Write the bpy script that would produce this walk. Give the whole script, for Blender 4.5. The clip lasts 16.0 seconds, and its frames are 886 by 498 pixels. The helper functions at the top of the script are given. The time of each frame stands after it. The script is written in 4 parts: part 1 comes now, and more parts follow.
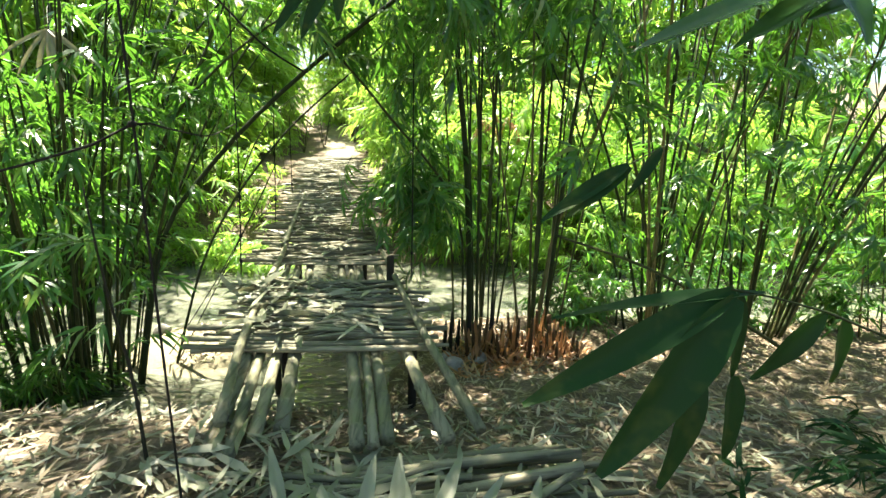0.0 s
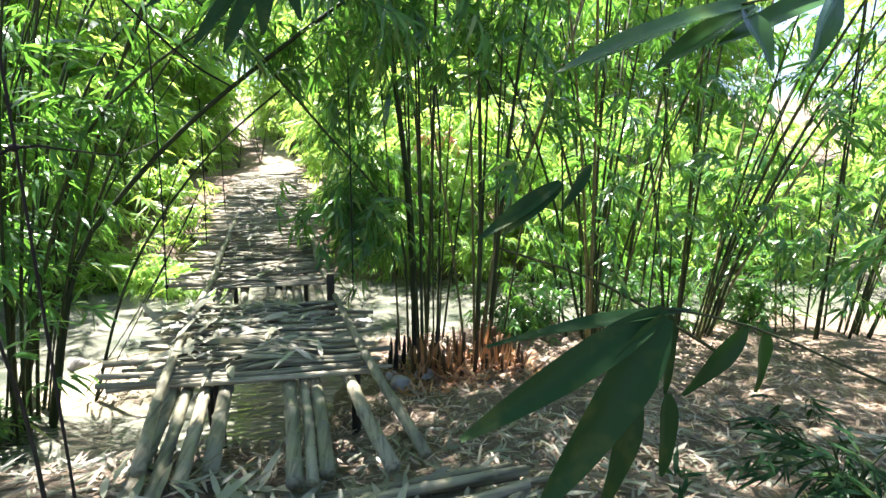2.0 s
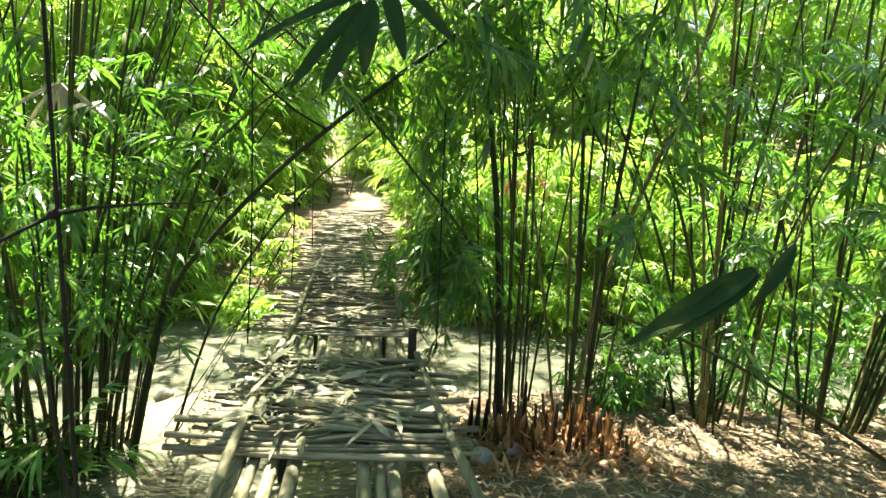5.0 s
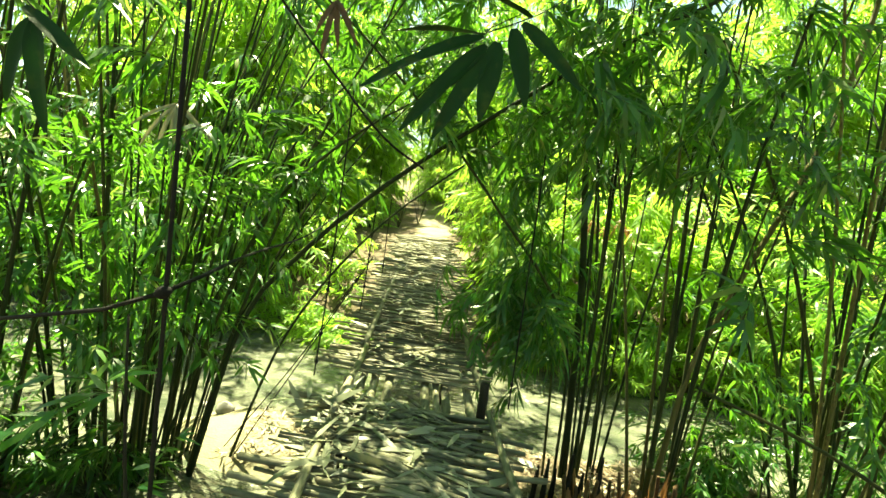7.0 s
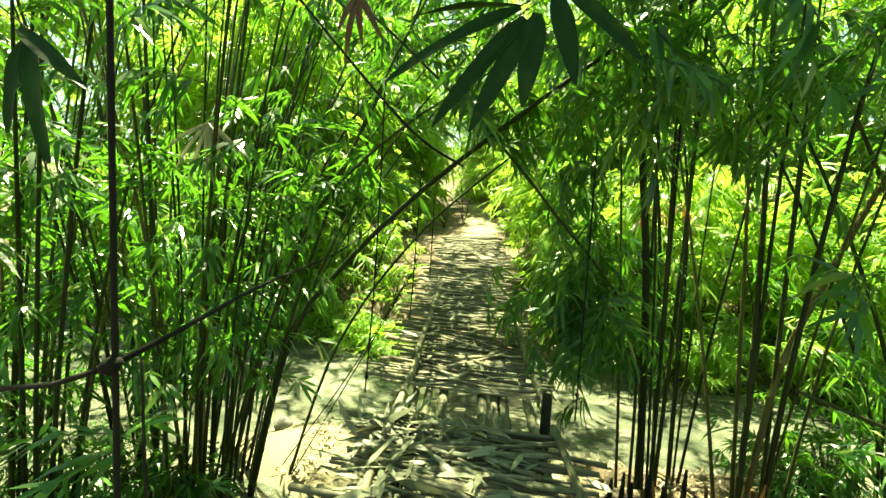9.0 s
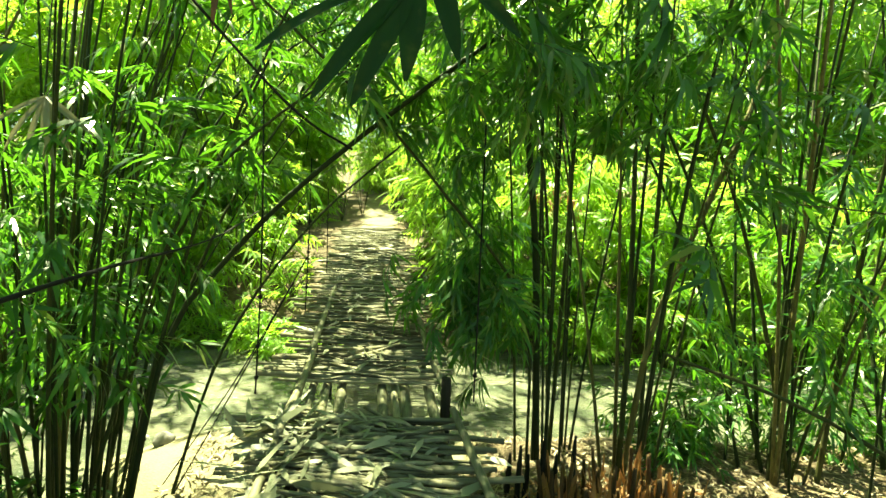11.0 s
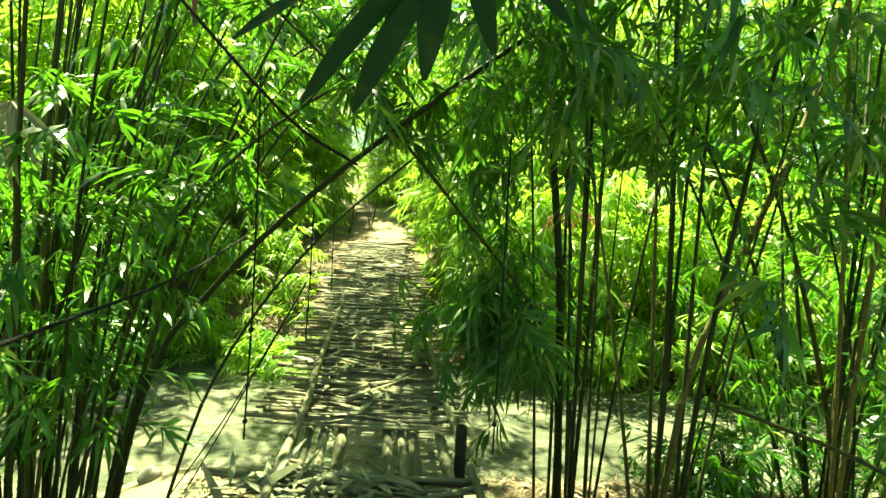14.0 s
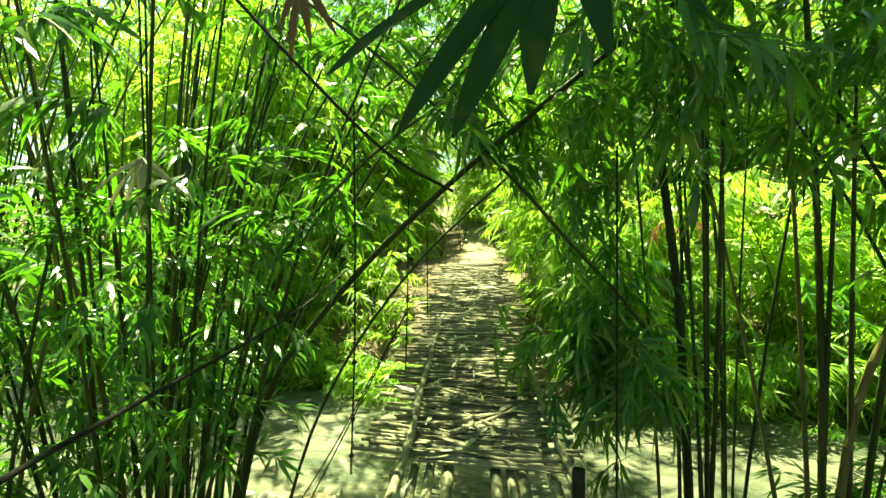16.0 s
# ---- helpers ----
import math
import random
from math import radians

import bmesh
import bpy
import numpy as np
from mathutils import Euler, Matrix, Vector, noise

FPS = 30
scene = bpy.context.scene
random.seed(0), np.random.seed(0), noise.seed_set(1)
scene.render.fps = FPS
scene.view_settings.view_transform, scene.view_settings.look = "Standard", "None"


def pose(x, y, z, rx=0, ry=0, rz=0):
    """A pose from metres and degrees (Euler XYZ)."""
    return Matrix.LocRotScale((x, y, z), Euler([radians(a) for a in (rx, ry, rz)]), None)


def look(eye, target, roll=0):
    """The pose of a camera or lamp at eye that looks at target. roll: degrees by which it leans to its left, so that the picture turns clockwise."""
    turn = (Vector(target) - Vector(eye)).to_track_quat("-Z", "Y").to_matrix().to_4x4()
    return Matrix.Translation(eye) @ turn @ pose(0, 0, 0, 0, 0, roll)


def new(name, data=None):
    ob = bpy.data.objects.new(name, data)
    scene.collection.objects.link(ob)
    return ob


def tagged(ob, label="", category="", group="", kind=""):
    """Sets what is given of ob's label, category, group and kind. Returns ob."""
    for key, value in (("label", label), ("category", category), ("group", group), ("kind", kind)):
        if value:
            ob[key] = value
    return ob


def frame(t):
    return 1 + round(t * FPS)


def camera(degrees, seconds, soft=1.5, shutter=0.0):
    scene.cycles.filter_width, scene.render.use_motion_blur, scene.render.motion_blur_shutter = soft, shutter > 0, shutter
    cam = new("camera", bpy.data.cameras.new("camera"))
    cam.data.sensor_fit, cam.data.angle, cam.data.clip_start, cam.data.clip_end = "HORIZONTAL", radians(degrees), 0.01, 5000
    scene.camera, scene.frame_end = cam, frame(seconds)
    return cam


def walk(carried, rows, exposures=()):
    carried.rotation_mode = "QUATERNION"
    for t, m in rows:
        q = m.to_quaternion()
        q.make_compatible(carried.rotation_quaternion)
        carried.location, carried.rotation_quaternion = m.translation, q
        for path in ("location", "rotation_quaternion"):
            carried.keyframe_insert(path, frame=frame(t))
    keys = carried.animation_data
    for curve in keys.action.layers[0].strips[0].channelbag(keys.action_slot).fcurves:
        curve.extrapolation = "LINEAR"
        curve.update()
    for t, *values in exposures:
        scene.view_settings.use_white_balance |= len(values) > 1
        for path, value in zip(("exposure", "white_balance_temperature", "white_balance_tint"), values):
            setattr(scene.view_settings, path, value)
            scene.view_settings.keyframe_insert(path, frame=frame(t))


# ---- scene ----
cam = camera(86.9, 16.0)
# seconds, x, y, z, and the Euler angles of the lens in degrees
PATH = [
    (0.0, 0.0, 0.059, 1.418, 77.48, -0.86, -1.54),
    (0.5, 0.006, 0.181, 1.402, 76.23, -1.24, -3.59),
    (1.0, -0.008, 0.058, 1.376, 74.22, -3.2, -4.19),
    (1.5, 0.011, 0.026, 1.421, 75.12, -2.06, -6.89),
    (2.0, 0.047, 0.122, 1.445, 79.02, -0.27, -8.41),
    (2.5, 0.053, 0.27, 1.432, 78.98, -0.22, -7.28),
    (3.0, 0.033, 0.339, 1.451, 79.57, -0.15, -1.22),
    (3.5, 0.016, 0.422, 1.463, 82.68, -0.8, 2.3),
    (4.0, 0.031, 0.48, 1.471, 83.28, -1.31, 1.92),
    (4.2, 0.029, 0.489, 1.471, 83.23, -0.73, 1.47),
    (6.3, -0.274, 0.834, 1.687, 84.6, -5.93, 1.45),
    (6.5, -0.276, 0.822, 1.66, 85.64, -6.62, 1.88),
    (7.0, -0.332, 0.87, 1.673, 86.04, -7.11, 9.02),
    (7.5, -0.366, 0.936, 1.681, 86.08, -6.78, 14.38),
    (8.0, -0.391, 1.007, 1.718, 85.98, -5.57, 14.73),
    (8.5, -0.392, 1.068, 1.711, 85.53, -4.17, 14.67),
    (9.0, -0.378, 1.155, 1.699, 85.37, -2.67, 14.57),
    (9.5, -0.336, 1.162, 1.665, 85.3, -1.26, 10.1),
    (9.7, -0.321, 1.111, 1.648, 85.4, -1.43, 8.42),
    (11.8, -0.352, 1.362, 1.636, 83.28, -1.84, 1.37),
    (12.0, -0.37, 1.394, 1.628, 81.81, -2.23, 1.48),
    (12.5, -0.394, 1.593, 1.665, 81.47, -2.44, 1.0),
    (13.0, -0.449, 1.726, 1.682, 83.29, -2.31, 4.2),
    (13.5, -0.462, 1.757, 1.721, 85.79, -2.75, 5.78),
    (14.0, -0.415, 1.721, 1.726, 86.27, -2.35, 3.51),
    (14.5, -0.409, 1.764, 1.743, 86.93, -1.64, 1.47),
    (15.0, -0.431, 1.829, 1.769, 86.84, -0.3, 2.31),
    (15.5, -0.488, 1.892, 1.759, 87.62, 1.01, 9.37),
    (16.0, -0.505, 1.886, 1.765, 88.49, 1.02, 14.33),
]
walk(cam, [(t, pose(x, y, z, a, b, c)) for t, x, y, z, a, b, c in PATH], [(0, 2.97, 6900, 11), (0.5, 3.02, 6300, 21), (1.5, 3.17, 6000, 29), (3.5, 3.12, 6700, 21), (4.2, 3.07, 6800, 19), (6.3, 2.93, 8700, -8), (9, 2.78, 9400, -19), (12.5, 2.83, 9600, -24), (16, 2.68, 10100, -27)])

# ---- light ----
SUN_EL, SUN_AZ = 64.0, -28.0          # degrees above the horizon; east of straight ahead
world = bpy.data.worlds.new("sky")
scene.world = world
world.use_nodes = True
wn = world.node_tree.nodes
sky = wn.new("ShaderNodeTexSky")
sky.sky_type, sky.sun_disc = "NISHITA", False
sky.sun_elevation, sky.sun_rotation = radians(SUN_EL), radians(SUN_AZ)
wn["Background"].inputs["Strength"].default_value = 0.05
world.node_tree.links.new(sky.outputs[0], wn["Background"].inputs["Color"])
sun = new("sun", bpy.data.lights.new("sun", "SUN"))
sun.data.energy, sun.data.angle, sun.data.color = 5.0, radians(0.53), (1.0, 0.95, 0.84)
sd = Vector((math.sin(radians(SUN_AZ)) * math.cos(radians(SUN_EL)), math.cos(radians(SUN_AZ)) * math.cos(radians(SUN_EL)), math.sin(radians(SUN_EL))))
sun.matrix_world = look(sd * 60, (0, 0, 0))

# ---- materials ----


def nodes_of(name):
    m = bpy.data.materials.new(name)
    m.use_nodes = True
    nt = m.node_tree
    return m, nt, nt.nodes["Principled BSDF"], nt.links.new


def ramp_of(nt, stops):
    r = nt.nodes.new("ShaderNodeValToRGB")
    while len(r.color_ramp.elements) < len(stops):
        r.color_ramp.elements.new(0.5)
    for e, (p, c) in zip(r.color_ramp.elements, stops):
        e.position, e.color = p, (*c, 1)
    return r


def noise_of(nt, scale, detail=4, stretch=(1, 1, 1), rough=0.55):
    tc, mp, n = (nt.nodes.new(k) for k in ("ShaderNodeTexCoord", "ShaderNodeMapping", "ShaderNodeTexNoise"))
    mp.inputs["Scale"].default_value = stretch
    n.inputs["Scale"].default_value, n.inputs["Detail"].default_value, n.inputs["Roughness"].default_value = scale, detail, rough
    nt.links.new(tc.outputs["Object"], mp.inputs[0])
    nt.links.new(mp.outputs[0], n.inputs["Vector"])
    return n


def bump_of(nt, source, bsdf, strength, distance):
    b = nt.nodes.new("ShaderNodeBump")
    b.inputs["Strength"].default_value, b.inputs["Distance"].default_value = strength, distance
    nt.links.new(source, b.inputs["Height"])
    nt.links.new(b.outputs[0], bsdf.inputs["Normal"])


def mixed(nt, a, b, fac, mode="MIX"):
    m = nt.nodes.new("ShaderNodeMix")
    m.data_type, m.blend_type = "RGBA", mode
    for sock, v in ((m.inputs[0], fac), (m.inputs[6], a), (m.inputs[7], b)):
        if isinstance(v, bpy.types.NodeSocket):
            nt.links.new(v, sock)
        elif isinstance(v, tuple):
            sock.default_value = (*v, 1)
        else:
            sock.default_value = v
    return m.outputs[2]


def leaf_material(name, stops, through_colour, share=0.45, rough=0.42):
    """A blade that lets light through; every leaf has its own tone."""
    m, nt, p, link = nodes_of(name)
    geo = nt.nodes.new("ShaderNodeNewGeometry")
    r = ramp_of(nt, stops)
    link(geo.outputs["Random Per Island"], r.inputs[0])
    n = noise_of(nt, 9.0, 3)
    mr = nt.nodes.new("ShaderNodeMapRange")
    mr.inputs[1].default_value, mr.inputs[2].default_value = 0.55, 0.85
    mr.inputs[3].default_value, mr.inputs[4].default_value = 0.0, 0.28
    link(n.outputs[0], mr.inputs[0])
    col = mixed(nt, r.outputs[0], (0.16, 0.17, 0.03), mr.outputs[0])
    link(col, p.inputs["Base Color"])
    p.inputs["Roughness"].default_value = rough
    t = nt.nodes.new("ShaderNodeBsdfTranslucent")
    tcol = mixed(nt, r.outputs[0], through_colour, 0.75)
    link(tcol, t.inputs["Color"])
    mx = nt.nodes.new("ShaderNodeMixShader")
    mx.inputs[0].default_value = share
    link(p.outputs[0], mx.inputs[1])
    link(t.outputs[0], mx.inputs[2])
    link(mx.outputs[0], nt.nodes["Material Output"].inputs[0])
    return m


def stalk_material(name, stops, rough, blotch, grain=(60, 60, 2.2), bump=0.25):
    """Bamboo culm or pole: lengthwise fibre, blotches, own tone for each piece."""
    m, nt, p, link = nodes_of(name)
    info = nt.nodes.new("ShaderNodeObjectInfo")
    r = ramp_of(nt, stops)
    big = noise_of(nt, 5.0, 4)
    add = nt.nodes.new("ShaderNodeMath")
    add.operation = "MULTIPLY_ADD"
    link(big.outputs[0], add.inputs[0])
    add.inputs[1].default_value = 0.55
    half = nt.nodes.new("ShaderNodeMath")
    half.operation = "MULTIPLY"
    link(info.outputs["Random"], half.inputs[0])
    half.inputs[1].default_value = 0.5
    link(half.outputs[0], add.inputs[2])
    link(add.outputs[0], r.inputs[0])
    fibre = noise_of(nt, 1.0, 5, grain)
    mr = nt.nodes.new("ShaderNodeMapRange")
    mr.inputs[1].default_value, mr.inputs[2].default_value, mr.inputs[4].default_value = 0.46, 0.68, 0.85
    link(fibre.outputs[0], mr.inputs[0])
    col = mixed(nt, r.outputs[0], blotch, mr.outputs[0])
    link(col, p.inputs["Base Color"])
    p.inputs["Roughness"].default_value = rough
    p.inputs["Specular IOR Level"].default_value = 0.22
    bump_of(nt, fibre.outputs[0], p, bump, 0.004)
    return m


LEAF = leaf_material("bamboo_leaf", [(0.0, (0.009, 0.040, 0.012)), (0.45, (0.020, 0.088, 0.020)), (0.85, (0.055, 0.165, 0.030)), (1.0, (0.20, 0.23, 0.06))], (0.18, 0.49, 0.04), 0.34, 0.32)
# lighter, yellower copy of the bamboo leaf: full sun is put into its colour
LEAF_SUN_TINT = leaf_material("sun_tinted_leaf", [(0.0, (0.05, 0.15, 0.025)), (0.5, (0.12, 0.27, 0.04)), (1.0, (0.32, 0.44, 0.12))], (0.46, 0.74, 0.10), 0.54)
# bamboo leaf taken almost to black: shade and backlight are put into its colour
LEAF_SHADED = leaf_material("shade_painted_leaf", [(0.0, (0.006, 0.028, 0.007)), (1.0, (0.012, 0.042, 0.011))], (0.05, 0.22, 0.02), 0.03, 0.5)
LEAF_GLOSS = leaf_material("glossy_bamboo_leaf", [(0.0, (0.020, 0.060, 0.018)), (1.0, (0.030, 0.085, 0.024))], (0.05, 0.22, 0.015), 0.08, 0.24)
for m_ in (LEAF_SHADED,):
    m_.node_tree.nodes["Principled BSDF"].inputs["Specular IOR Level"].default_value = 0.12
DRY_LEAF = leaf_material("dry_leaf", [(0.0, (0.085, 0.06, 0.032)), (0.4, (0.17, 0.13, 0.075)), (0.75, (0.27, 0.225, 0.145)), (1.0, (0.44, 0.385, 0.28))], (0.45, 0.33, 0.16), 0.12, 0.6)
PALE_LEAF = leaf_material("pale_dry_leaf", [(0.0, (0.11, 0.125, 0.075)), (0.5, (0.18, 0.195, 0.125)), (1.0, (0.30, 0.30, 0.21))], (0.45, 0.42, 0.2), 0.12, 0.5)
BROWN_LEAF = leaf_material("brown_withered_leaf", [(0.0, (0.05, 0.025, 0.012)), (1.0, (0.11, 0.055, 0.025))], (0.2, 0.08, 0.03), 0.12, 0.6)
SHEATH = leaf_material("culm_sheath", [(0.0, (0.15, 0.060, 0.022)), (0.5, (0.33, 0.155, 0.055)), (1.0, (0.50, 0.33, 0.17))], (0.5, 0.24, 0.08), 0.2, 0.55)
CULM = stalk_material("live_culm", [(0.0, (0.011, 0.020, 0.006)), (0.4, (0.020, 0.034, 0.009)), (0.7, (0.042, 0.054, 0.014)), (1.0, (0.11, 0.098, 0.028))], 0.7, (0.020, 0.023, 0.010), bump=0.15)
CULM_DRY = stalk_material("dry_culm", [(0.0, (0.07, 0.068, 0.022)), (0.6, (0.14, 0.128, 0.045)), (1.0, (0.24, 0.21, 0.085))], 0.6, (0.055, 0.05, 0.02))
POLE = stalk_material("weathered_pole", [(0.0, (0.065, 0.068, 0.042)), (0.35, (0.135, 0.135, 0.085)), (0.7, (0.23, 0.22, 0.14)), (1.0, (0.37, 0.34, 0.23))], 0.62, (0.055, 0.052, 0.036), (2.6, 46, 46), 0.7)
STRINGER = stalk_material("stringer_pole", [(0.0, (0.10, 0.105, 0.062)), (0.5, (0.18, 0.18, 0.11)), (1.0, (0.29, 0.27, 0.17))], 0.6, (0.05, 0.05, 0.032), (40, 3.0, 40), 0.7)
DARK_WOOD = stalk_material("dark_post", [(0.0, (0.008, 0.009, 0.005)), (1.0, (0.026, 0.024, 0.014))], 0.9, (0.03, 0.025, 0.02))
ROPE = stalk_material("dark_rope", [(0.0, (0.008, 0.008, 0.006)), (1.0, (0.020, 0.018, 0.014))], 0.9, (0.01, 0.01, 0.01))
BROWN_STUMP = stalk_material("brown_stump", [(0.0, (0.045, 0.028, 0.013)), (0.6, (0.11, 0.065, 0.028)), (1.0, (0.24, 0.14, 0.06))], 0.8, (0.03, 0.02, 0.01))
STONE = stalk_material("grey_stone", [(0.0, (0.22, 0.21, 0.19)), (1.0, (0.42, 0.40, 0.36))], 0.85, (0.16, 0.15, 0.13), (9, 9, 9))

SOIL, nt, p, link = nodes_of("soil")
n1, n2 = noise_of(nt, 1.3, 6), noise_of(nt, 26, 6)
r = ramp_of(nt, [(0.3, (0.05, 0.037, 0.023)), (0.5, (0.11, 0.083, 0.05)), (0.72, (0.21, 0.165, 0.105))])
link(mixed(nt, n1.outputs[0], n2.outputs[0], 0.55), r.inputs[0])
link(r.outputs[0], p.inputs["Base Color"])
p.inputs["Roughness"].default_value = 0.95
bump_of(nt, n2.outputs[0], p, 0.7, 0.03)

WATER, nt, p, link = nodes_of("shallow_water")
n1, n2 = noise_of(nt, 1.1, 5, (1, 2.2, 1)), noise_of(nt, 5, 4, (1, 2.5, 1))
r = ramp_of(nt, [(0.36, (0.055, 0.068, 0.046)), (0.64, (0.175, 0.18, 0.13))])
link(n1.outputs[0], r.inputs[0])
link(r.outputs[0], p.inputs["Base Color"])
p.inputs["Roughness"].default_value = 0.07
p.inputs["IOR"].default_value = 1.33
bump_of(nt, n2.outputs[0], p, 1.0, 0.07)

SAND, nt, p, link = nodes_of("pale_sand")
n1, n2 = noise_of(nt, 2.0, 5), noise_of(nt, 40, 5)
r = ramp_of(nt, [(0.3, (0.13, 0.117, 0.068)), (0.7, (0.25, 0.228, 0.135))])
link(mixed(nt, n1.outputs[0], n2.outputs[0], 0.4), r.inputs[0])
link(r.outputs[0], p.inputs["Base Color"])
p.inputs["Roughness"].default_value = 0.9
bump_of(nt, n2.outputs[0], p, 0.5, 0.02)

# ---- builders ----
rng = np.random.default_rng(7)
UP = np.array([0, 0, 1.0])


def thing(name, at, label, category, group="", kind=""):
    ob = new(name)
    ob.empty_display_size = 0.1
    ob.matrix_world = Matrix.Translation(at)
    return tagged(ob, label, category, group, kind)


def raw_mesh(name, verts, tris, mats, index=None, smooth=True):
    me = bpy.data.meshes.new(name)
    verts, tris = np.asarray(verts, np.float32), np.asarray(tris, np.int32)
    me.vertices.add(len(verts))
    me.vertices.foreach_set("co", verts.ravel())
    me.loops.add(tris.size)
    me.loops.foreach_set("vertex_index", tris.ravel())
    me.polygons.add(len(tris))
    me.polygons.foreach_set("loop_start", np.arange(len(tris), dtype=np.int32) * 3)
    for m in mats:
        me.materials.append(m)
    if index is not None:
        me.polygons.foreach_set("material_index", np.asarray(index, np.int32))
    me.polygons.foreach_set("use_smooth", np.full(len(tris), smooth))
    me.update()
    me.validate()
    return me


def part(name, me, parent, label="", kind=""):
    """A mesh in world places, hung under its thing."""
    ob = new(name, me)
    ob.parent = parent
    ob.matrix_parent_inverse = parent.matrix_world.inverted()
    return tagged(ob, label, kind=kind)


def tube(points, radii, sides=7, nodes=0.0, squash=1.0, hollow=False):
    """A tapering stalk along points; nodes: metres between its swollen rings."""
    pts = np.asarray(points, float)
    radii = np.asarray(radii, float)
    if nodes:
        d = np.r_[0, np.cumsum(np.linalg.norm(np.diff(pts, axis=0), axis=1))]
        s, rad = [0.0], [1.0]
        c = nodes * rng.uniform(0.3, 0.9)
        while c < d[-1] - 0.03:
            s += [c - 0.016, c, c + 0.018]
            rad += [0.98, 1.17, 0.97]
            c += nodes * rng.uniform(0.8, 1.2)
        s.append(d[-1])
        rad.append(1.0)
        base = np.interp(s, d, radii)
        pts = np.stack([np.interp(s, d, pts[:, k]) for k in range(3)], 1)
        radii = base * np.array(rad)
    tan = np.gradient(pts, axis=0)
    tan /= np.linalg.norm(tan, axis=1)[:, None] + 1e-9
    ref = np.array([0.31, 0.2, 0.93]) if abs(tan[0, 2]) < 0.8 else np.array([1.0, 0.1, 0.05])
    u = np.cross(tan, ref)
    u /= np.linalg.norm(u, axis=1)[:, None]
    v = np.cross(tan, u)
    a = np.arange(sides) * 2 * np.pi / sides
    ring = pts[:, None] + radii[:, None, None] * (np.cos(a)[None, :, None] * u[:, None] + squash * np.sin(a)[None, :, None] * v[:, None])
    verts = ring.reshape(-1, 3)
    n = len(pts)
    i, j = np.meshgrid(np.arange(n - 1), np.arange(sides), indexing="ij")
    A, B = i * sides + j, i * sides + (j + 1) % sides
    tris = np.concatenate([np.stack([A, B, B + sides], -1).reshape(-1, 3), np.stack([A, B + sides, A + sides], -1).reshape(-1, 3)])
    caps = [[0, k + 1, k] for k in range(1, sides - 1)]
    o = (n - 1) * sides
    if hollow:
        dip = pts[-1] - tan[-1] * radii[-1] * 0.6
        verts = np.vstack([verts, dip])
        caps += [[o + k, o + (k + 1) % sides, len(verts) - 1] for k in range(sides)]
    else:
        caps += [[o, o + k, o + k + 1] for k in range(1, sides - 1)]
    return verts, np.vstack([tris, caps])


def curve_points(keys, n=18):
    """A smooth line through a few points."""
    k = np.asarray(keys, float)
    if len(k) == 2:
        return k[0] + np.linspace(0, 1, n)[:, None] * (k[1] - k[0])
    d = np.r_[0, np.cumsum(np.linalg.norm(np.diff(k, axis=0), axis=1))]
    q = np.vstack([2 * k[0] - k[1], k, 2 * k[-1] - k[-2]])
    out = []
    for s in np.linspace(0, d[-1], n):
        i = min(np.searchsorted(d, s, "right") - 1, len(k) - 2)
        t = (s - d[i]) / (d[i + 1] - d[i])
        p0, p1, p2, p3 = q[i:i + 4]
        out.append(0.5 * (2 * p1 + (p2 - p0) * t + (2 * p0 - 5 * p1 + 4 * p2 - p3) * t * t + (3 * p1 - p0 - 3 * p2 + p3) * t ** 3))
    return np.array(out)


LEAF_TRIS = np.array([[0, 2, 1], [1, 2, 4], [1, 4, 3], [3, 4, 5]])


def blades(root, way, side, length, width, droop):
    """Lanceolate leaves, one a row: six points each."""
    root, way, side = (np.atleast_2d(a) for a in (root, way, side))
    nrm = np.cross(way, side)
    nrm *= np.where(nrm[:, 2:] < 0, -1, 1)
    L, W, D = (np.asarray(a, float).reshape(-1, 1) for a in (length, width, droop))

    def at(f):
        return root + way * L * f - UP * (D * L * f * f)
    up = nrm * W * 0.22
    m1, m2 = at(0.28), at(0.66)
    v = np.stack([root, m1 - side * W * 0.5 + up, m1 + side * W * 0.5 + up, m2 - side * W * 0.36 + up, m2 + side * W * 0.36 + up, at(1.0)], 1)
    return v.reshape(-1, 3)


def unit(a):
    return a / (np.linalg.norm(a, axis=-1, keepdims=True) + 1e-9)


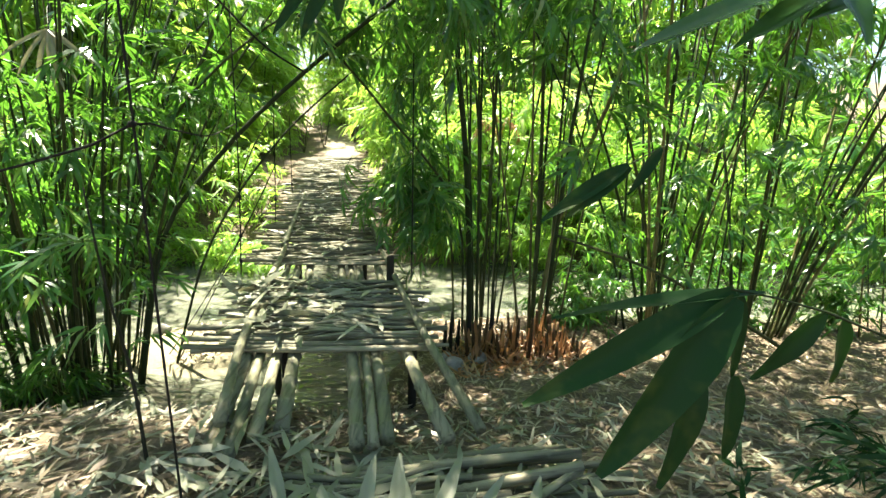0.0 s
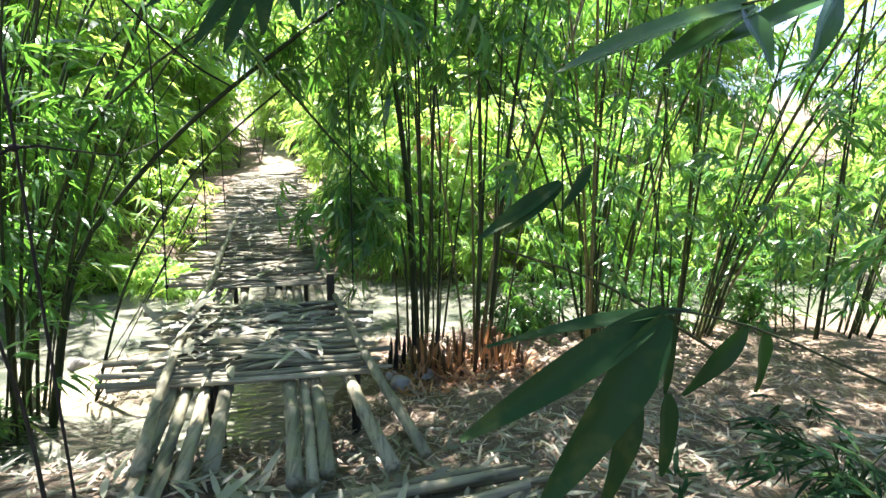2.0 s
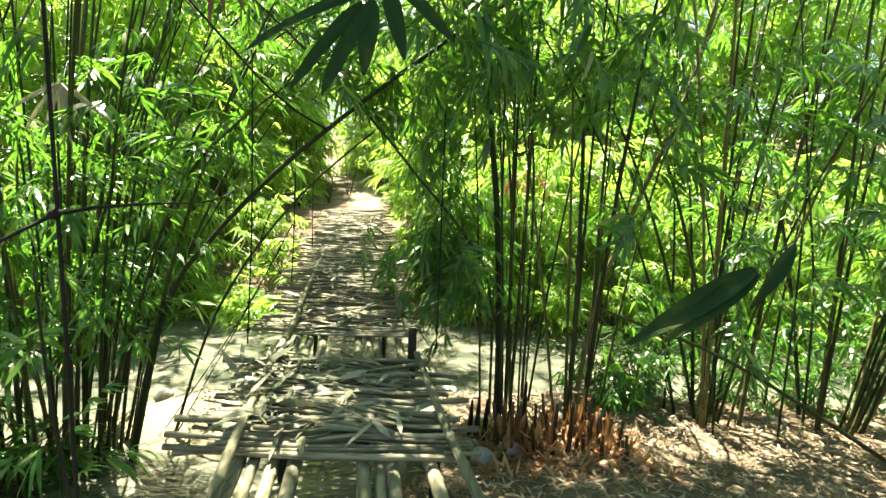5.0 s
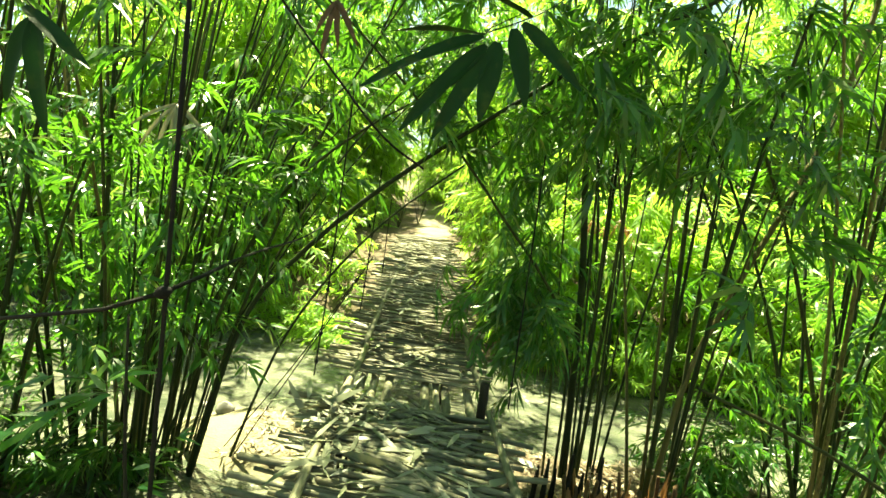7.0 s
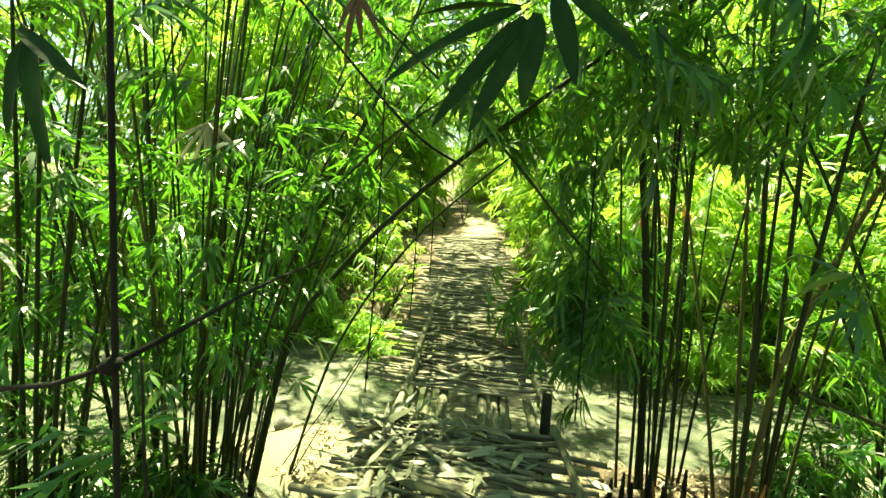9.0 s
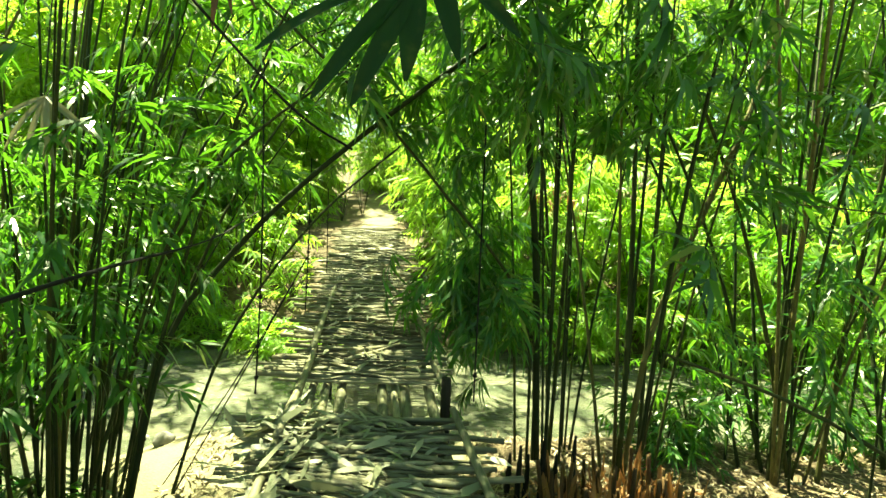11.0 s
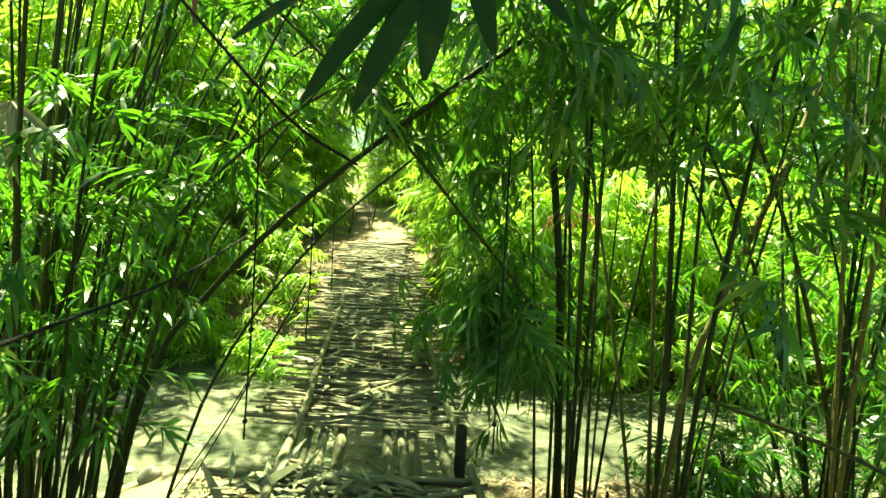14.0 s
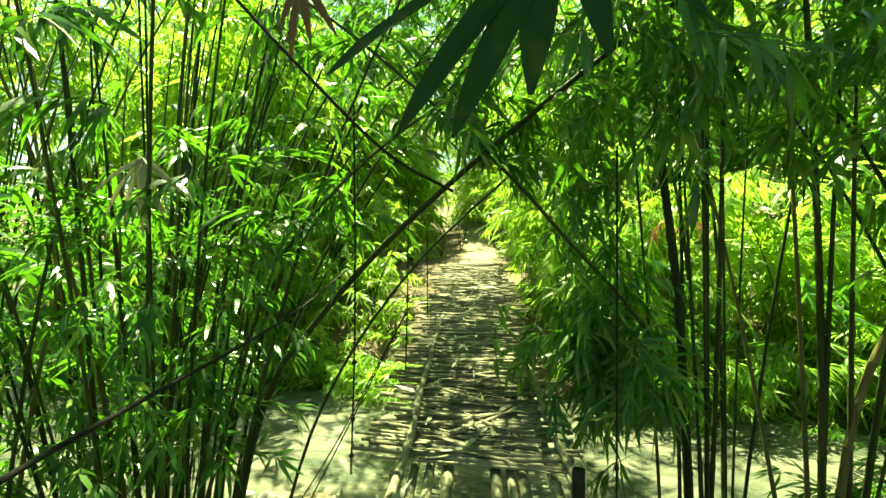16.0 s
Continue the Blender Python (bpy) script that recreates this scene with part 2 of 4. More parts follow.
def spray(r, length=0.6, fans=4, per=6, leaf=0.17):
    """A twig along +x that droops, with fans of leaves; returns points, triangles, and which are twig."""
    t = np.linspace(0, 1, 4)
    bend = r.uniform(0.1, 0.5)
    tw = np.stack([t * length, 0.12 * length * r.uniform(-1, 1) * t * t, 0.12 * length * t - bend * length * t * t], 1)
    tv, tt = tube(tw, np.linspace(0.0032, 0.0015, 4), 3)
    roots, ways = [], []
    for k in range(fans):
        f = (k + 0.8) / fans
        c = np.array([np.interp(f, t, tw[:, i]) for i in range(3)])
        turn = r.uniform(-1.1, 1.1) * (1 - 0.5 * f)
        for q in range(per):
            a = turn + (q / (per - 1) - 0.5) * r.uniform(1.4, 2.6)
            roots.append(c + r.normal(0, 0.012, 3))
            ways.append([math.cos(a), math.sin(a), r.normal(-0.45, 0.35)])
    roots, ways = np.array(roots), unit(np.array(ways))
    n = len(roots)
    side = unit(np.cross(ways, UP + r.normal(0, 0.45, (n, 3))))
    ln = leaf * r.uniform(0.6, 1.25, n)
    lv = blades(roots, ways, side, ln, ln * r.uniform(0.125, 0.175, n), r.uniform(0.1, 0.7, n))
    lt = (LEAF_TRIS[None] + 6 * np.arange(n)[:, None, None]).reshape(-1, 3)
    return np.vstack([tv, lv]), np.vstack([tt, lt + len(tv)]), np.r_[np.ones(len(tt), int), np.zeros(len(lt), int)]


_r = np.random.default_rng(3)
SPRAYS = [spray(_r, _r.uniform(0.4, 0.8), 4, 6, 0.23) for _ in range(14)]
MID_SPRAYS = [spray(_r, _r.uniform(0.6, 1.0), 6, 7, 0.21) for _ in range(10)]
WIDE_SPRAYS = [spray(_r, _r.uniform(0.6, 1.1), 4, 5, 0.36) for _ in range(8)]


def foliage(name, spots, parent, mats, stock=SPRAYS, label=""):
    """Joins sprays at spots (place, heading, tilt, size) into one mesh of uncounted leaves."""
    V, T, I, off = [], [], [], 0
    for (place, heading, tilt, size) in [s for s in spots if not sun_gap(s[0])] or spots[:6]:
        v, t, i = stock[rng.integers(len(stock))]
        ch, sh, ct, st = math.cos(heading), math.sin(heading), math.cos(tilt), math.sin(tilt)
        R = np.array([[ch, -sh, 0], [sh, ch, 0], [0, 0, 1]]) @ np.array([[ct, 0, -st], [0, 1, 0], [st, 0, ct]])
        roll = rng.normal(0, 0.4)
        R = R @ np.array([[1, 0, 0], [0, math.cos(roll), -math.sin(roll)], [0, math.sin(roll), math.cos(roll)]])
        V.append(v @ R.T * size + place)
        T.append(t + off)
        I.append(i)
        off += len(v)
    me = raw_mesh(name, np.vstack(V), np.vstack(T), mats, np.concatenate(I))
    return part(name, me, parent, label, "stuff")


def ground_z(x, y):
    """Height of the banks, the stream bed and the far slope."""
    x, y = np.asarray(x, float), np.asarray(y, float)
    k = 1 / (1 + np.exp(-(x + 0.35) / 0.28))
    start, end = 2.35, 4.9
    t = np.clip((y - start) / (end - start), 0, 1)
    q, w = np.clip((y - 1.6) / 3.9, 0, 1), np.clip((y - 6.9) / 1.0, 0, 1)
    right = -0.9 * q * (1.25 - 0.25 * q) - 0.06 * np.clip(y - 5, 0, 3) - 0.5 * w * w * (3 - 2 * w)
    near = -0.2 + (1 - k) * -1.5 * (t * t * (3 - 2 * t)) + k * right
    f = np.clip((y - 10.4) / 4.0, 0, 1)
    far = 2.1 * f * f * (3 - 2 * f) + 0.16 * np.clip(y - 14, 0, 60) + 0.25 * np.clip(np.abs(x + 2) - 6, 0, 30) * f * 0.25
    wob = 0.05 * np.sin(1.7 * x + 0.6 * y) * np.cos(1.1 * y - 0.8 * x) + 0.025 * np.sin(4.1 * x - 2.3 * y) + 0.02 * np.sin(7.3 * y + 2.9 * x)
    bar = 0.42 * np.exp(-((x + 3.4) / 1.6) ** 2 - ((y - 6.3) / 1.1) ** 2)
    return near + far + wob + bar


def sun_gap(p):
    """True along the shafts kept free of leaves, added so sun reaches chosen spots."""
    for a, r in (((1.45, 5.2, -1.0), 0.8), ((-3.2, 6.0, -1.0), 0.9), ((1.9, 4.9, -1.1), 0.45), ((-4.2, 5.0, 2.3), 0.8), ((-3.4, 18.4, 2.2), 1.8), ((-4.6, 5.2, 1.5), 1.0), ((-4.9, 4.2, 2.2), 0.8), ((2.5, 6.1, 0.3), 0.75), ((3.6, 6.4, 2.0), 0.8), ((-4.3, 11.6, 0.3), 1.6), ((-5.5, 13.2, 1.0), 1.5), ((-2.2, 4.9, -1.0), 0.5), ((0.9, 7.0, -1.1), 0.95), ((-3.2, 14.5, 0.7), 1.3), ((-2.6, 12.0, 0.5), 0.6), ((-3.7, 17.0, 1.1), 1.6), ((-1.1, 5.5, -1.1), 0.45), ((-4.0, 19.5, 1.5), 1.3), ((2.2, 8.5, -1.1), 0.9), ((-4.6, 8.2, -1.1), 0.9), ((-4.2, 11.2, -0.5), 1.2)):
        d = np.asarray(p) - np.array(a)
        along = d @ np.array(sd)
        if along > 0.5 and np.linalg.norm(d - along * np.array(sd)) < r:
            return True
    return False


def bamboo_clump(at, spread, count, label, height=(6.5, 9.0), radius=(0.012, 0.024), lean=(0, 0), fan=0.35, sprays=60, low=0.9, mats=None, stock=SPRAYS, size=1.0, top=4.6, avoid=None, canopy=0):
    """A clump of culms that fan out from the ground, each with leafy branches."""
    x0, y0 = at
    clump = thing("bamboo_clump", (x0, y0, float(ground_z(x0, y0))), label, "bamboo", "bamboo clumps along the stream")
    spots = []
    for _ in range(count):
        a, d = rng.uniform(0, 2 * np.pi), math.sqrt(rng.uniform(0, 1))
        bx, by = x0 + spread[0] * d * math.cos(a), y0 + spread[1] * d * math.sin(a)
        bz = float(ground_z(bx, by)) - 0.06
        h = rng.uniform(*height)
        out = np.array([fan * d * math.cos(a) + lean[0] + rng.normal(0, 0.06), fan * d * math.sin(a) + lean[1] + rng.normal(0, 0.06)])
        bow = rng.uniform(0.5, 1.6)
        s = np.linspace(0, 1, 10)
        pts = np.stack([bx + out[0] * h * (0.45 * s + 0.55 * bow * s * s), by + out[1] * h * (0.45 * s + 0.55 * bow * s * s), bz + h * (s - 0.12 * bow * s ** 3)], 1)
        rad = rng.uniform(*radius)
        v, t = tube(pts, rad * (1 - 0.75 * s), 6, 0.36)
        part("culm", raw_mesh("culm", v, t, [CULM_DRY if rng.random() < 0.16 else CULM]), clump)
        for _ in range(sprays):
            z = rng.uniform(low, min(top, h * 0.97)) if rng.random() < 0.82 else rng.uniform(low, h * 0.97)
            s1 = np.clip(z / h, 0, 0.99)
            place = np.array([np.interp(s1, s, pts[:, k]) for k in range(3)])
            reach = rng.uniform(0.0, 0.5)
            hd = rng.uniform(0, 2 * np.pi)
            place = place + reach * np.array([math.cos(hd), math.sin(hd), rng.uniform(-0.1, 0.4)])
            if (avoid and avoid(place)) or sun_gap(place):
                continue
            spots.append((place, hd + rng.normal(0, 0.3), rng.uniform(-0.5, 0.5), size * rng.uniform(0.75, 1.25)))
    foliage("foliage", spots, clump, mats or [LEAF, CULM], stock)
    # extra high leaves, added to shade what lies below
    if canopy:
        spots = []
        for _ in range(canopy):
            a, d = rng.uniform(0, 6.28), math.sqrt(rng.uniform(0, 1)) * 2.2
            place = np.array([x0 + lean[0] * 6 + d * math.cos(a), y0 + lean[1] * 6 + d * math.sin(a), clump.location.z + rng.uniform(4.6, height[1] * 0.97)])
            if not sun_gap(place):
                spots.append((place, rng.uniform(0, 6.28), rng.uniform(-0.6, 0.3), rng.uniform(0.8, 1.3)))
        foliage("canopy", spots, clump, mats or [LEAF, CULM], MID_SPRAYS)
    return clump


# ---- ground and water ----
gx = np.unique(np.concatenate([np.linspace(-70, -8, 26), np.linspace(-8, 8, 130), np.linspace(8, 70, 26)]))
gy = np.unique(np.concatenate([np.linspace(-70, -4, 24), np.linspace(-4, 12, 130), np.linspace(12, 90, 50)]))
X, Y = np.meshgrid(gx, gy)
V = np.stack([X, Y, ground_z(X, Y)], -1).reshape(-1, 3)
nx, ny = len(gx), len(gy)
i, j = np.meshgrid(np.arange(ny - 1), np.arange(nx - 1), indexing="ij")
q = (i * nx + j).ravel()
T = np.vstack([np.stack([q, q + 1, q + nx + 1], 1), np.stack([q, q + nx + 1, q + nx], 1)])
C = V[T].mean(1)
sandy = ((C[:, 2] < -0.9) & (C[:, 1] > 4.2) & (C[:, 1] < 9) & ((C[:, 0] < -1.3) | (C[:, 1] > 6.6)) & (C[:, 0] < 0.1)) | ((C[:, 1] > 14.3) & (np.abs(C[:, 0] + 0.56 + 0.189 * (C[:, 1] - 3.4)) < 0.6))
ground = tagged(new("ground", raw_mesh("ground", V, T, [SOIL, SAND], sandy.astype(int))), "brown soil banks on both sides of a shallow stream", "ground", kind="structure")
bm = bmesh.new()
bmesh.ops.create_grid(bm, x_segments=60, y_segments=12, size=1)
for v in bm.verts:
    v.co = (v.co.x * 60, 8.4 + v.co.y * 5.0, -1.45)
me = bpy.data.meshes.new("water")
bm.to_mesh(me)
me.materials.append(WATER)
tagged(new("water", me), "pale shallow stream water under the bridge", "stream", kind="structure")


def over_bridge(p):
    """True in the open lane above the deck."""
    xc = -0.75 - 0.225 * (p[1] - 3.4) + 0.036 * max(0.0, p[1] - 5.2)
    return p[1] > 1.0 and abs(p[0] - xc) < 0.85 + 0.02 * p[1] and p[2] < 2.2 + 0.02 * p[1]


def keep_clear(p):
    if over_bridge(p):
        return True
    if -2.45 < p[0] < -1.2 and p[1] > 3.6 and p[2] < 0.9:
        return True
    return abs(p[0] + 0.2) < 1.5 and -0.8 < p[1] < 3.2 and p[2] < 3.4


# ---- the bridge ----
bridge = thing("bamboo_bridge", (-0.75, 3.4, -0.2), "weathered grey bamboo footbridge laid with loose crosswise poles", "footbridge")


def deck_z(y):
    return -0.06 + 0.07 * (y - 3.4) + 0.028 * max(0.0, y - 5.2)


def deck_x(y):
    return -0.75 - 0.225 * (y - 3.4) + 0.036 * max(0.0, y - 5.2)


POLES = []
for k in range(10):
    s = np.linspace(-0.5, 0.5, 7)
    pts = np.stack([s, 0.03 * np.sin(s * 5 + k) * rng.uniform(-1, 1), 0.014 * np.cos(s * 4 + k)], 1)
    v, t = tube(pts * (1.7, 1, 1), np.full(7, 0.024) * np.linspace(1.05, 0.9, 7), 8, 0.33, hollow=True)
    POLES.append(raw_mesh("deck_pole", v, t, [POLE]))


def lay_pole(mesh, x, y, z, length, heading, tilt=0.0, thick=1.0, roll=0.0, name="deck_pole"):
    ob = new(name, mesh)
    ob.parent = bridge
    m = pose(x, y, z, roll, tilt, heading) @ Matrix.Diagonal((length / 1.7, thick, thick, 1))
    ob.matrix_basis = Matrix.Translation((0.75, -3.4, 0.2)) @ m
    return ob


HEAD = 2.0
y = 3.28
while y < 14.6:
    if 4.63 < y < 5.22:
        y = 5.22
    first = y < 4.8
    grow = 1.0 if first else 0.95
    ln = rng.uniform(1.35, 1.75) * grow + (rng.uniform(0.0, 0.3) if rng.random() < 0.25 else 0)
    shift = rng.normal(-0.02, 0.10)
    lay_pole(POLES[rng.integers(10)], deck_x(y) + shift, y, deck_z(y) + rng.uniform(-0.012, 0.028), ln, HEAD + rng.normal(0, 3.6), rng.normal(0, 1.1), rng.uniform(0.45, 1.0), rng.uniform(0, 360))
    y += rng.uniform(0.03, 0.062) * (1.0 if y < 8 else 1.2)
for y, sh, ln, th in ((3.30, -0.20, 1.7, 0.8), (3.35, 0.0, 1.5, 0.7), (3.42, -0.35, 1.5, 0.9), (3.62, -0.2, 1.8, 1.0), (4.56, -0.15, 1.75, 0.95), (5.26, -0.12, 1.7, 1.0)):
    lay_pole(POLES[int(y * 10) % 10], deck_x(y) + sh, y, deck_z(y) + 0.03, ln, HEAD + rng.normal(0, 1.0), 0.0, th)
# loose pieces that lie askew on the deck
for _ in range(130):
    y = rng.uniform(3.4, 4.6) if rng.random() < 0.3 else rng.uniform(5.4, 13.5)
    lay_pole(POLES[rng.integers(10)], deck_x(y) + rng.uniform(-0.45, 0.4), y, deck_z(y) + 0.055, rng.uniform(0.35, 0.95), HEAD + rng.normal(0, 17), 0, rng.uniform(0.4, 0.85), rng.uniform(0, 360), "loose_stick")

# flat strips of split bamboo among the poles
STRIPS = []
for k in range(8):
    q = np.linspace(-0.5, 0.5, 9)
    pts = np.stack([q * 1.7, 0.035 * np.sin(q * 6 + k * 1.3), 0.012 * np.cos(q * 7 + k)], 1)
    v, t = tube(pts, 0.024 * (1 + 0.25 * np.sin(q * 11 + k)) * np.interp(q, [-0.5, -0.4, 0.4, 0.5], [0.5, 1, 1, 0.35]), 6, 0.0, squash=0.3)
    STRIPS.append(raw_mesh("split_strip", v, t, [POLE]))
for _ in range(170):
    y = rng.uniform(3.35, 4.55) if rng.random() < 0.16 else rng.uniform(5.25, 13.8)
    lay_pole(STRIPS[rng.integers(8)], deck_x(y) + rng.uniform(-0.4, 0.35), y, deck_z(y) + rng.uniform(0.03, 0.055), rng.uniform(0.5, 1.3), HEAD + rng.normal(0, 9), rng.normal(0, 1.5), rng.uniform(0.6, 1.2), rng.normal(0, 18), "split_strip")


def bridge_stalk(name, keys, r0, r1, mat, node=0.3, sides=10, label="", parent=None):
    pts = curve_points(keys, 12)
    v, t = tube(pts, np.linspace(r0, r1, len(pts)), sides, node, hollow=True)
    return part(name, raw_mesh(name, v, t, [mat]), parent or bridge, label)


# stringers that carry the deck
for x0, y0, x1, off, r0 in ((-1.15, 2.2, -1.33, -0.58, 0.042), (-1.03, 2.2, -1.24, -0.46, 0.036), (-0.95, 2.35, -1.12, -0.34, 0.040), (-0.83, 2.45, -0.99, -0.20, 0.046), (-0.38, 2.3, -0.56, 0.16, 0.045), (-0.29, 2.3, -0.46, 0.27, 0.033), (-0.22, 2.35, -0.38, 0.36, 0.042), (0.12, 2.35, -0.14, 0.58, 0.044)):
    bridge_stalk("stringer", [(x0, y0, -0.17), (x1, 3.27, deck_z(3.27) - 0.07), (deck_x(5.0) + off, 5.0, deck_z(5.0) - 0.07), (deck_x(9.0) + off, 9.0, deck_z(9.0) - 0.075)], r0, r0 * 0.85, STRINGER)
for off in (-0.45, -0.2, 0.1, 0.4):
    bridge_stalk("stringer", [(deck_x(8.6) + off, 8.6, deck_z(8.6) - 0.08), (deck_x(14.8) + off, 14.8, deck_z(14.8) - 0.08)], 0.04, 0.035, STRINGER)
# rails pressed on the deck's edges
RAILS = [[(-1.10, 2.3, -0.03), (-1.37, 3.35, 0.02), (-1.60, 4.6, 0.07)], [(-1.52, 4.2, 0.09), (-1.74, 5.6, 0.17), (-1.95, 6.4, 0.23)], [(-1.79, 5.75, 0.19), (-2.16, 7.8, 0.36), (-2.46, 9.6, 0.53)],
         [(0.30, 2.4, -0.14), (-0.06, 3.5, 0.02), (-0.36, 4.75, 0.09)], [(-0.42, 5.1, 0.1), (-0.58, 5.65, 0.15)], [(-0.64, 5.9, 0.18), (-0.92, 7.4, 0.33)]]
for keys in RAILS:
    bridge_stalk("rail", keys, 0.034, 0.026, STRINGER, label="flattened bamboo rail along the deck's edge")
# posts
bridge_stalk("post", [(-0.43, 4.95, -0.75), (-0.42, 5.0, 0.24)], 0.045, 0.042, DARK_WOOD, 0, label="dark wooden post")
for x, y in ((-1.75, 5.1), (-0.15, 3.9), (-1.3, 4.0), (-2.4, 8.5), (-1.2, 8.5)):
    bridge_stalk("post", [(x, y, float(ground_z(x, y)) - 0.1), (x + 0.02, y, deck_z(y) - 0.03)], 0.04, 0.038, DARK_WOOD, 0)

# ---- bamboo on the near bank ----
CLUMP_L = bamboo_clump((-4.25, 5.3), (0.75, 0.5), 44, "dense clump of thin green and brown bamboo culms beside the bridge", lean=(0.05, 0.0), radius=(0.014, 0.027), fan=0.25, sprays=5, low=1.5, avoid=keep_clear, canopy=30)
bamboo_clump((-5.3, 4.2), (0.7, 0.6), 28, "dense bamboo clump on the near bank", fan=0.3, sprays=5, avoid=keep_clear, canopy=30)
bamboo_clump((-8.2, 5.4), (0.8, 0.6), 16, "bamboo clump at the water's edge", fan=0.35, sprays=22, avoid=keep_clear)
CLUMP_C = bamboo_clump((0.7, 6.5), (0.34, 0.28), 9, "slim dark bamboo clump rising beside the deck", fan=0.2, sprays=12, low=1.5, avoid=keep_clear, canopy=75)
bamboo_clump((1.5, 6.1), (0.3, 0.25), 9, "slim bamboo clump above cut orange-brown stumps", fan=0.3, sprays=9, low=0.9, avoid=keep_clear)
CLUMP_R = bamboo_clump((3.2, 6.4), (0.34, 0.28), 13, "bamboo clump with many crowded culms on the bank", lean=(-0.03, 0), radius=(0.016, 0.028), fan=0.42, sprays=6, low=1.4, avoid=keep_clear, canopy=8)
bamboo_clump((4.6, 6.2), (0.4, 0.3), 14, "bamboo clump with many crowded culms on the bank", lean=(0.05, 0), radius=(0.016, 0.028), fan=0.42, sprays=6, low=1.4, avoid=keep_clear, canopy=8)
bamboo_clump((6.8, 6.0), (0.7, 0.5), 16, "leafy bamboo clump on the near bank", fan=0.35, sprays=7, low=0.6, avoid=keep_clear, canopy=8)
bamboo_clump((6.2, 3.4), (0.6, 0.5), 14, "leafy bamboo clump on the near bank", fan=0.35, sprays=7, low=0.6, avoid=keep_clear, canopy=8)
CLUMP_N = bamboo_clump((-3.9, 1.4), (0.5, 0.5), 10, "leafy bamboo clump close to the path", fan=0.3, sprays=6, low=1.5, avoid=keep_clear, canopy=60)
# out of view: added to carry the near twigs and to shade the bank
CLUMP_P = bamboo_clump((2.7, -0.6), (0.4, 0.4), 10, "leafy bamboo clump close to the path", fan=0.25, sprays=22, low=1.2, avoid=keep_clear, canopy=90)
# stands unseen behind the start, added for its shade
bamboo_clump((-1.6, -2.6), (0.6, 0.5), 10, "unseen leafy bamboo clump added beside the path for shade", fan=0.35, sprays=20, low=2.0, avoid=keep_clear, canopy=90)


def single_culm(keys, r0, r1, parent, sprays=0, start=0.3, size=1.0, mat=None):
    """One bent culm of a clump, with leafy twigs along its upper part."""
    pts = curve_points(keys, 22)
    v, t = tube(pts, np.linspace(r0, r1, len(pts)), 8, 0.34)
    part("culm", raw_mesh("culm", v, t, [mat or CULM]), parent)
    if sprays:
        spots = []
        for _ in range(sprays):
            f = rng.uniform(start, 1.0) * (len(pts) - 1)
            k = min(int(f), len(pts) - 2)
            hd = rng.uniform(0, 2 * np.pi)
            at = pts[k] + (f - k) * (pts[k + 1] - pts[k])
            if keep_clear(at) or sun_gap(at):
                continue
            spots.append((at, hd, rng.uniform(-0.7, 0.4), size * rng.uniform(0.7, 1.2)))
        if spots:
            foliage("foliage", spots, parent, [LEAF, CULM])


# culms that arch over the deck
single_culm([(-3.48, 5.32, -1.59), (-3.09, 5.44, 0.27), (-2.58, 5.51, 1.04), (-1.75, 5.51, 1.87), (-0.6, 5.51, 2.77), (0.23, 5.51, 3.34), (1.58, 5.64, 4.17)], 0.0312, 0.0168, CLUMP_L, 26, 0.45)
single_culm([(-3.29, 5.64, -1.65), (-2.84, 6.02, 0.08), (-2.01, 6.4, 1.42), (-0.85, 6.66, 2.51), (0.55, 6.66, 3.66)], 0.0192, 0.0096, CLUMP_L, 18, 0.5)
single_culm([(-3.8, 5.12, -1.59), (-3.29, 5.25, 0.21), (-2.77, 5.25, 1.55), (-1.94, 5.25, 2.38), (-0.98, 5.38, 3.02)], 0.0216, 0.0096, CLUMP_L, 20, 0.5)
single_culm([(-3.93, 5.51, -1.59), (-3.41, 5.89, 0.85), (-2.77, 6.4, 2.64), (-2.26, 6.79, 4.17), (-1.88, 6.92, 5.97)], 0.024, 0.012, CLUMP_L, 22, 0.5)
single_culm([(0.49, 6.4, -1.46), (0.43, 6.28, 0.33), (0.11, 6.02, 1.04), (-0.47, 5.76, 1.72), (-0.98, 5.64, 2.32), (-2.13, 5.51, 3.41), (-3.29, 5.38, 4.3)], 0.018, 0.012, CLUMP_C, 26, 0.3)
for k in range(6):
    x0, y0 = -4.6 + 0.17 * k + rng.normal(0, 0.1), 5.25 + rng.normal(0, 0.25)
    e = rng.uniform(0.7, 1.9)
    single_culm([(x0, y0, -1.5), (x0 + 0.22 * e, y0, -0.1), (x0 + 0.6 * e, y0 + 0.1, 1.1), (x0 + 1.15 * e, y0 + 0.2, 2.4), (x0 + 1.9 * e, y0 + 0.4, 3.8)], rng.uniform(0.010, 0.017), 0.006, CLUMP_L, 3, 0.75)
for k in range(6):
    x0, y0 = 2.8 + 0.3 * k, 6.2 + rng.normal(0, 0.25)
    e = rng.normal(0, 0.35) + 0.18 * (k - 2.5)
    single_culm([(x0, y0, -1.4), (x0 + 0.25 * e, y0, 0.5), (x0 + 0.8 * e, y0 + 0.1, 2.0), (x0 + 1.7 * e, y0 + 0.2, 4.2)], rng.uniform(0.012, 0.02), 0.008, CLUMP_R, 3, 0.6)
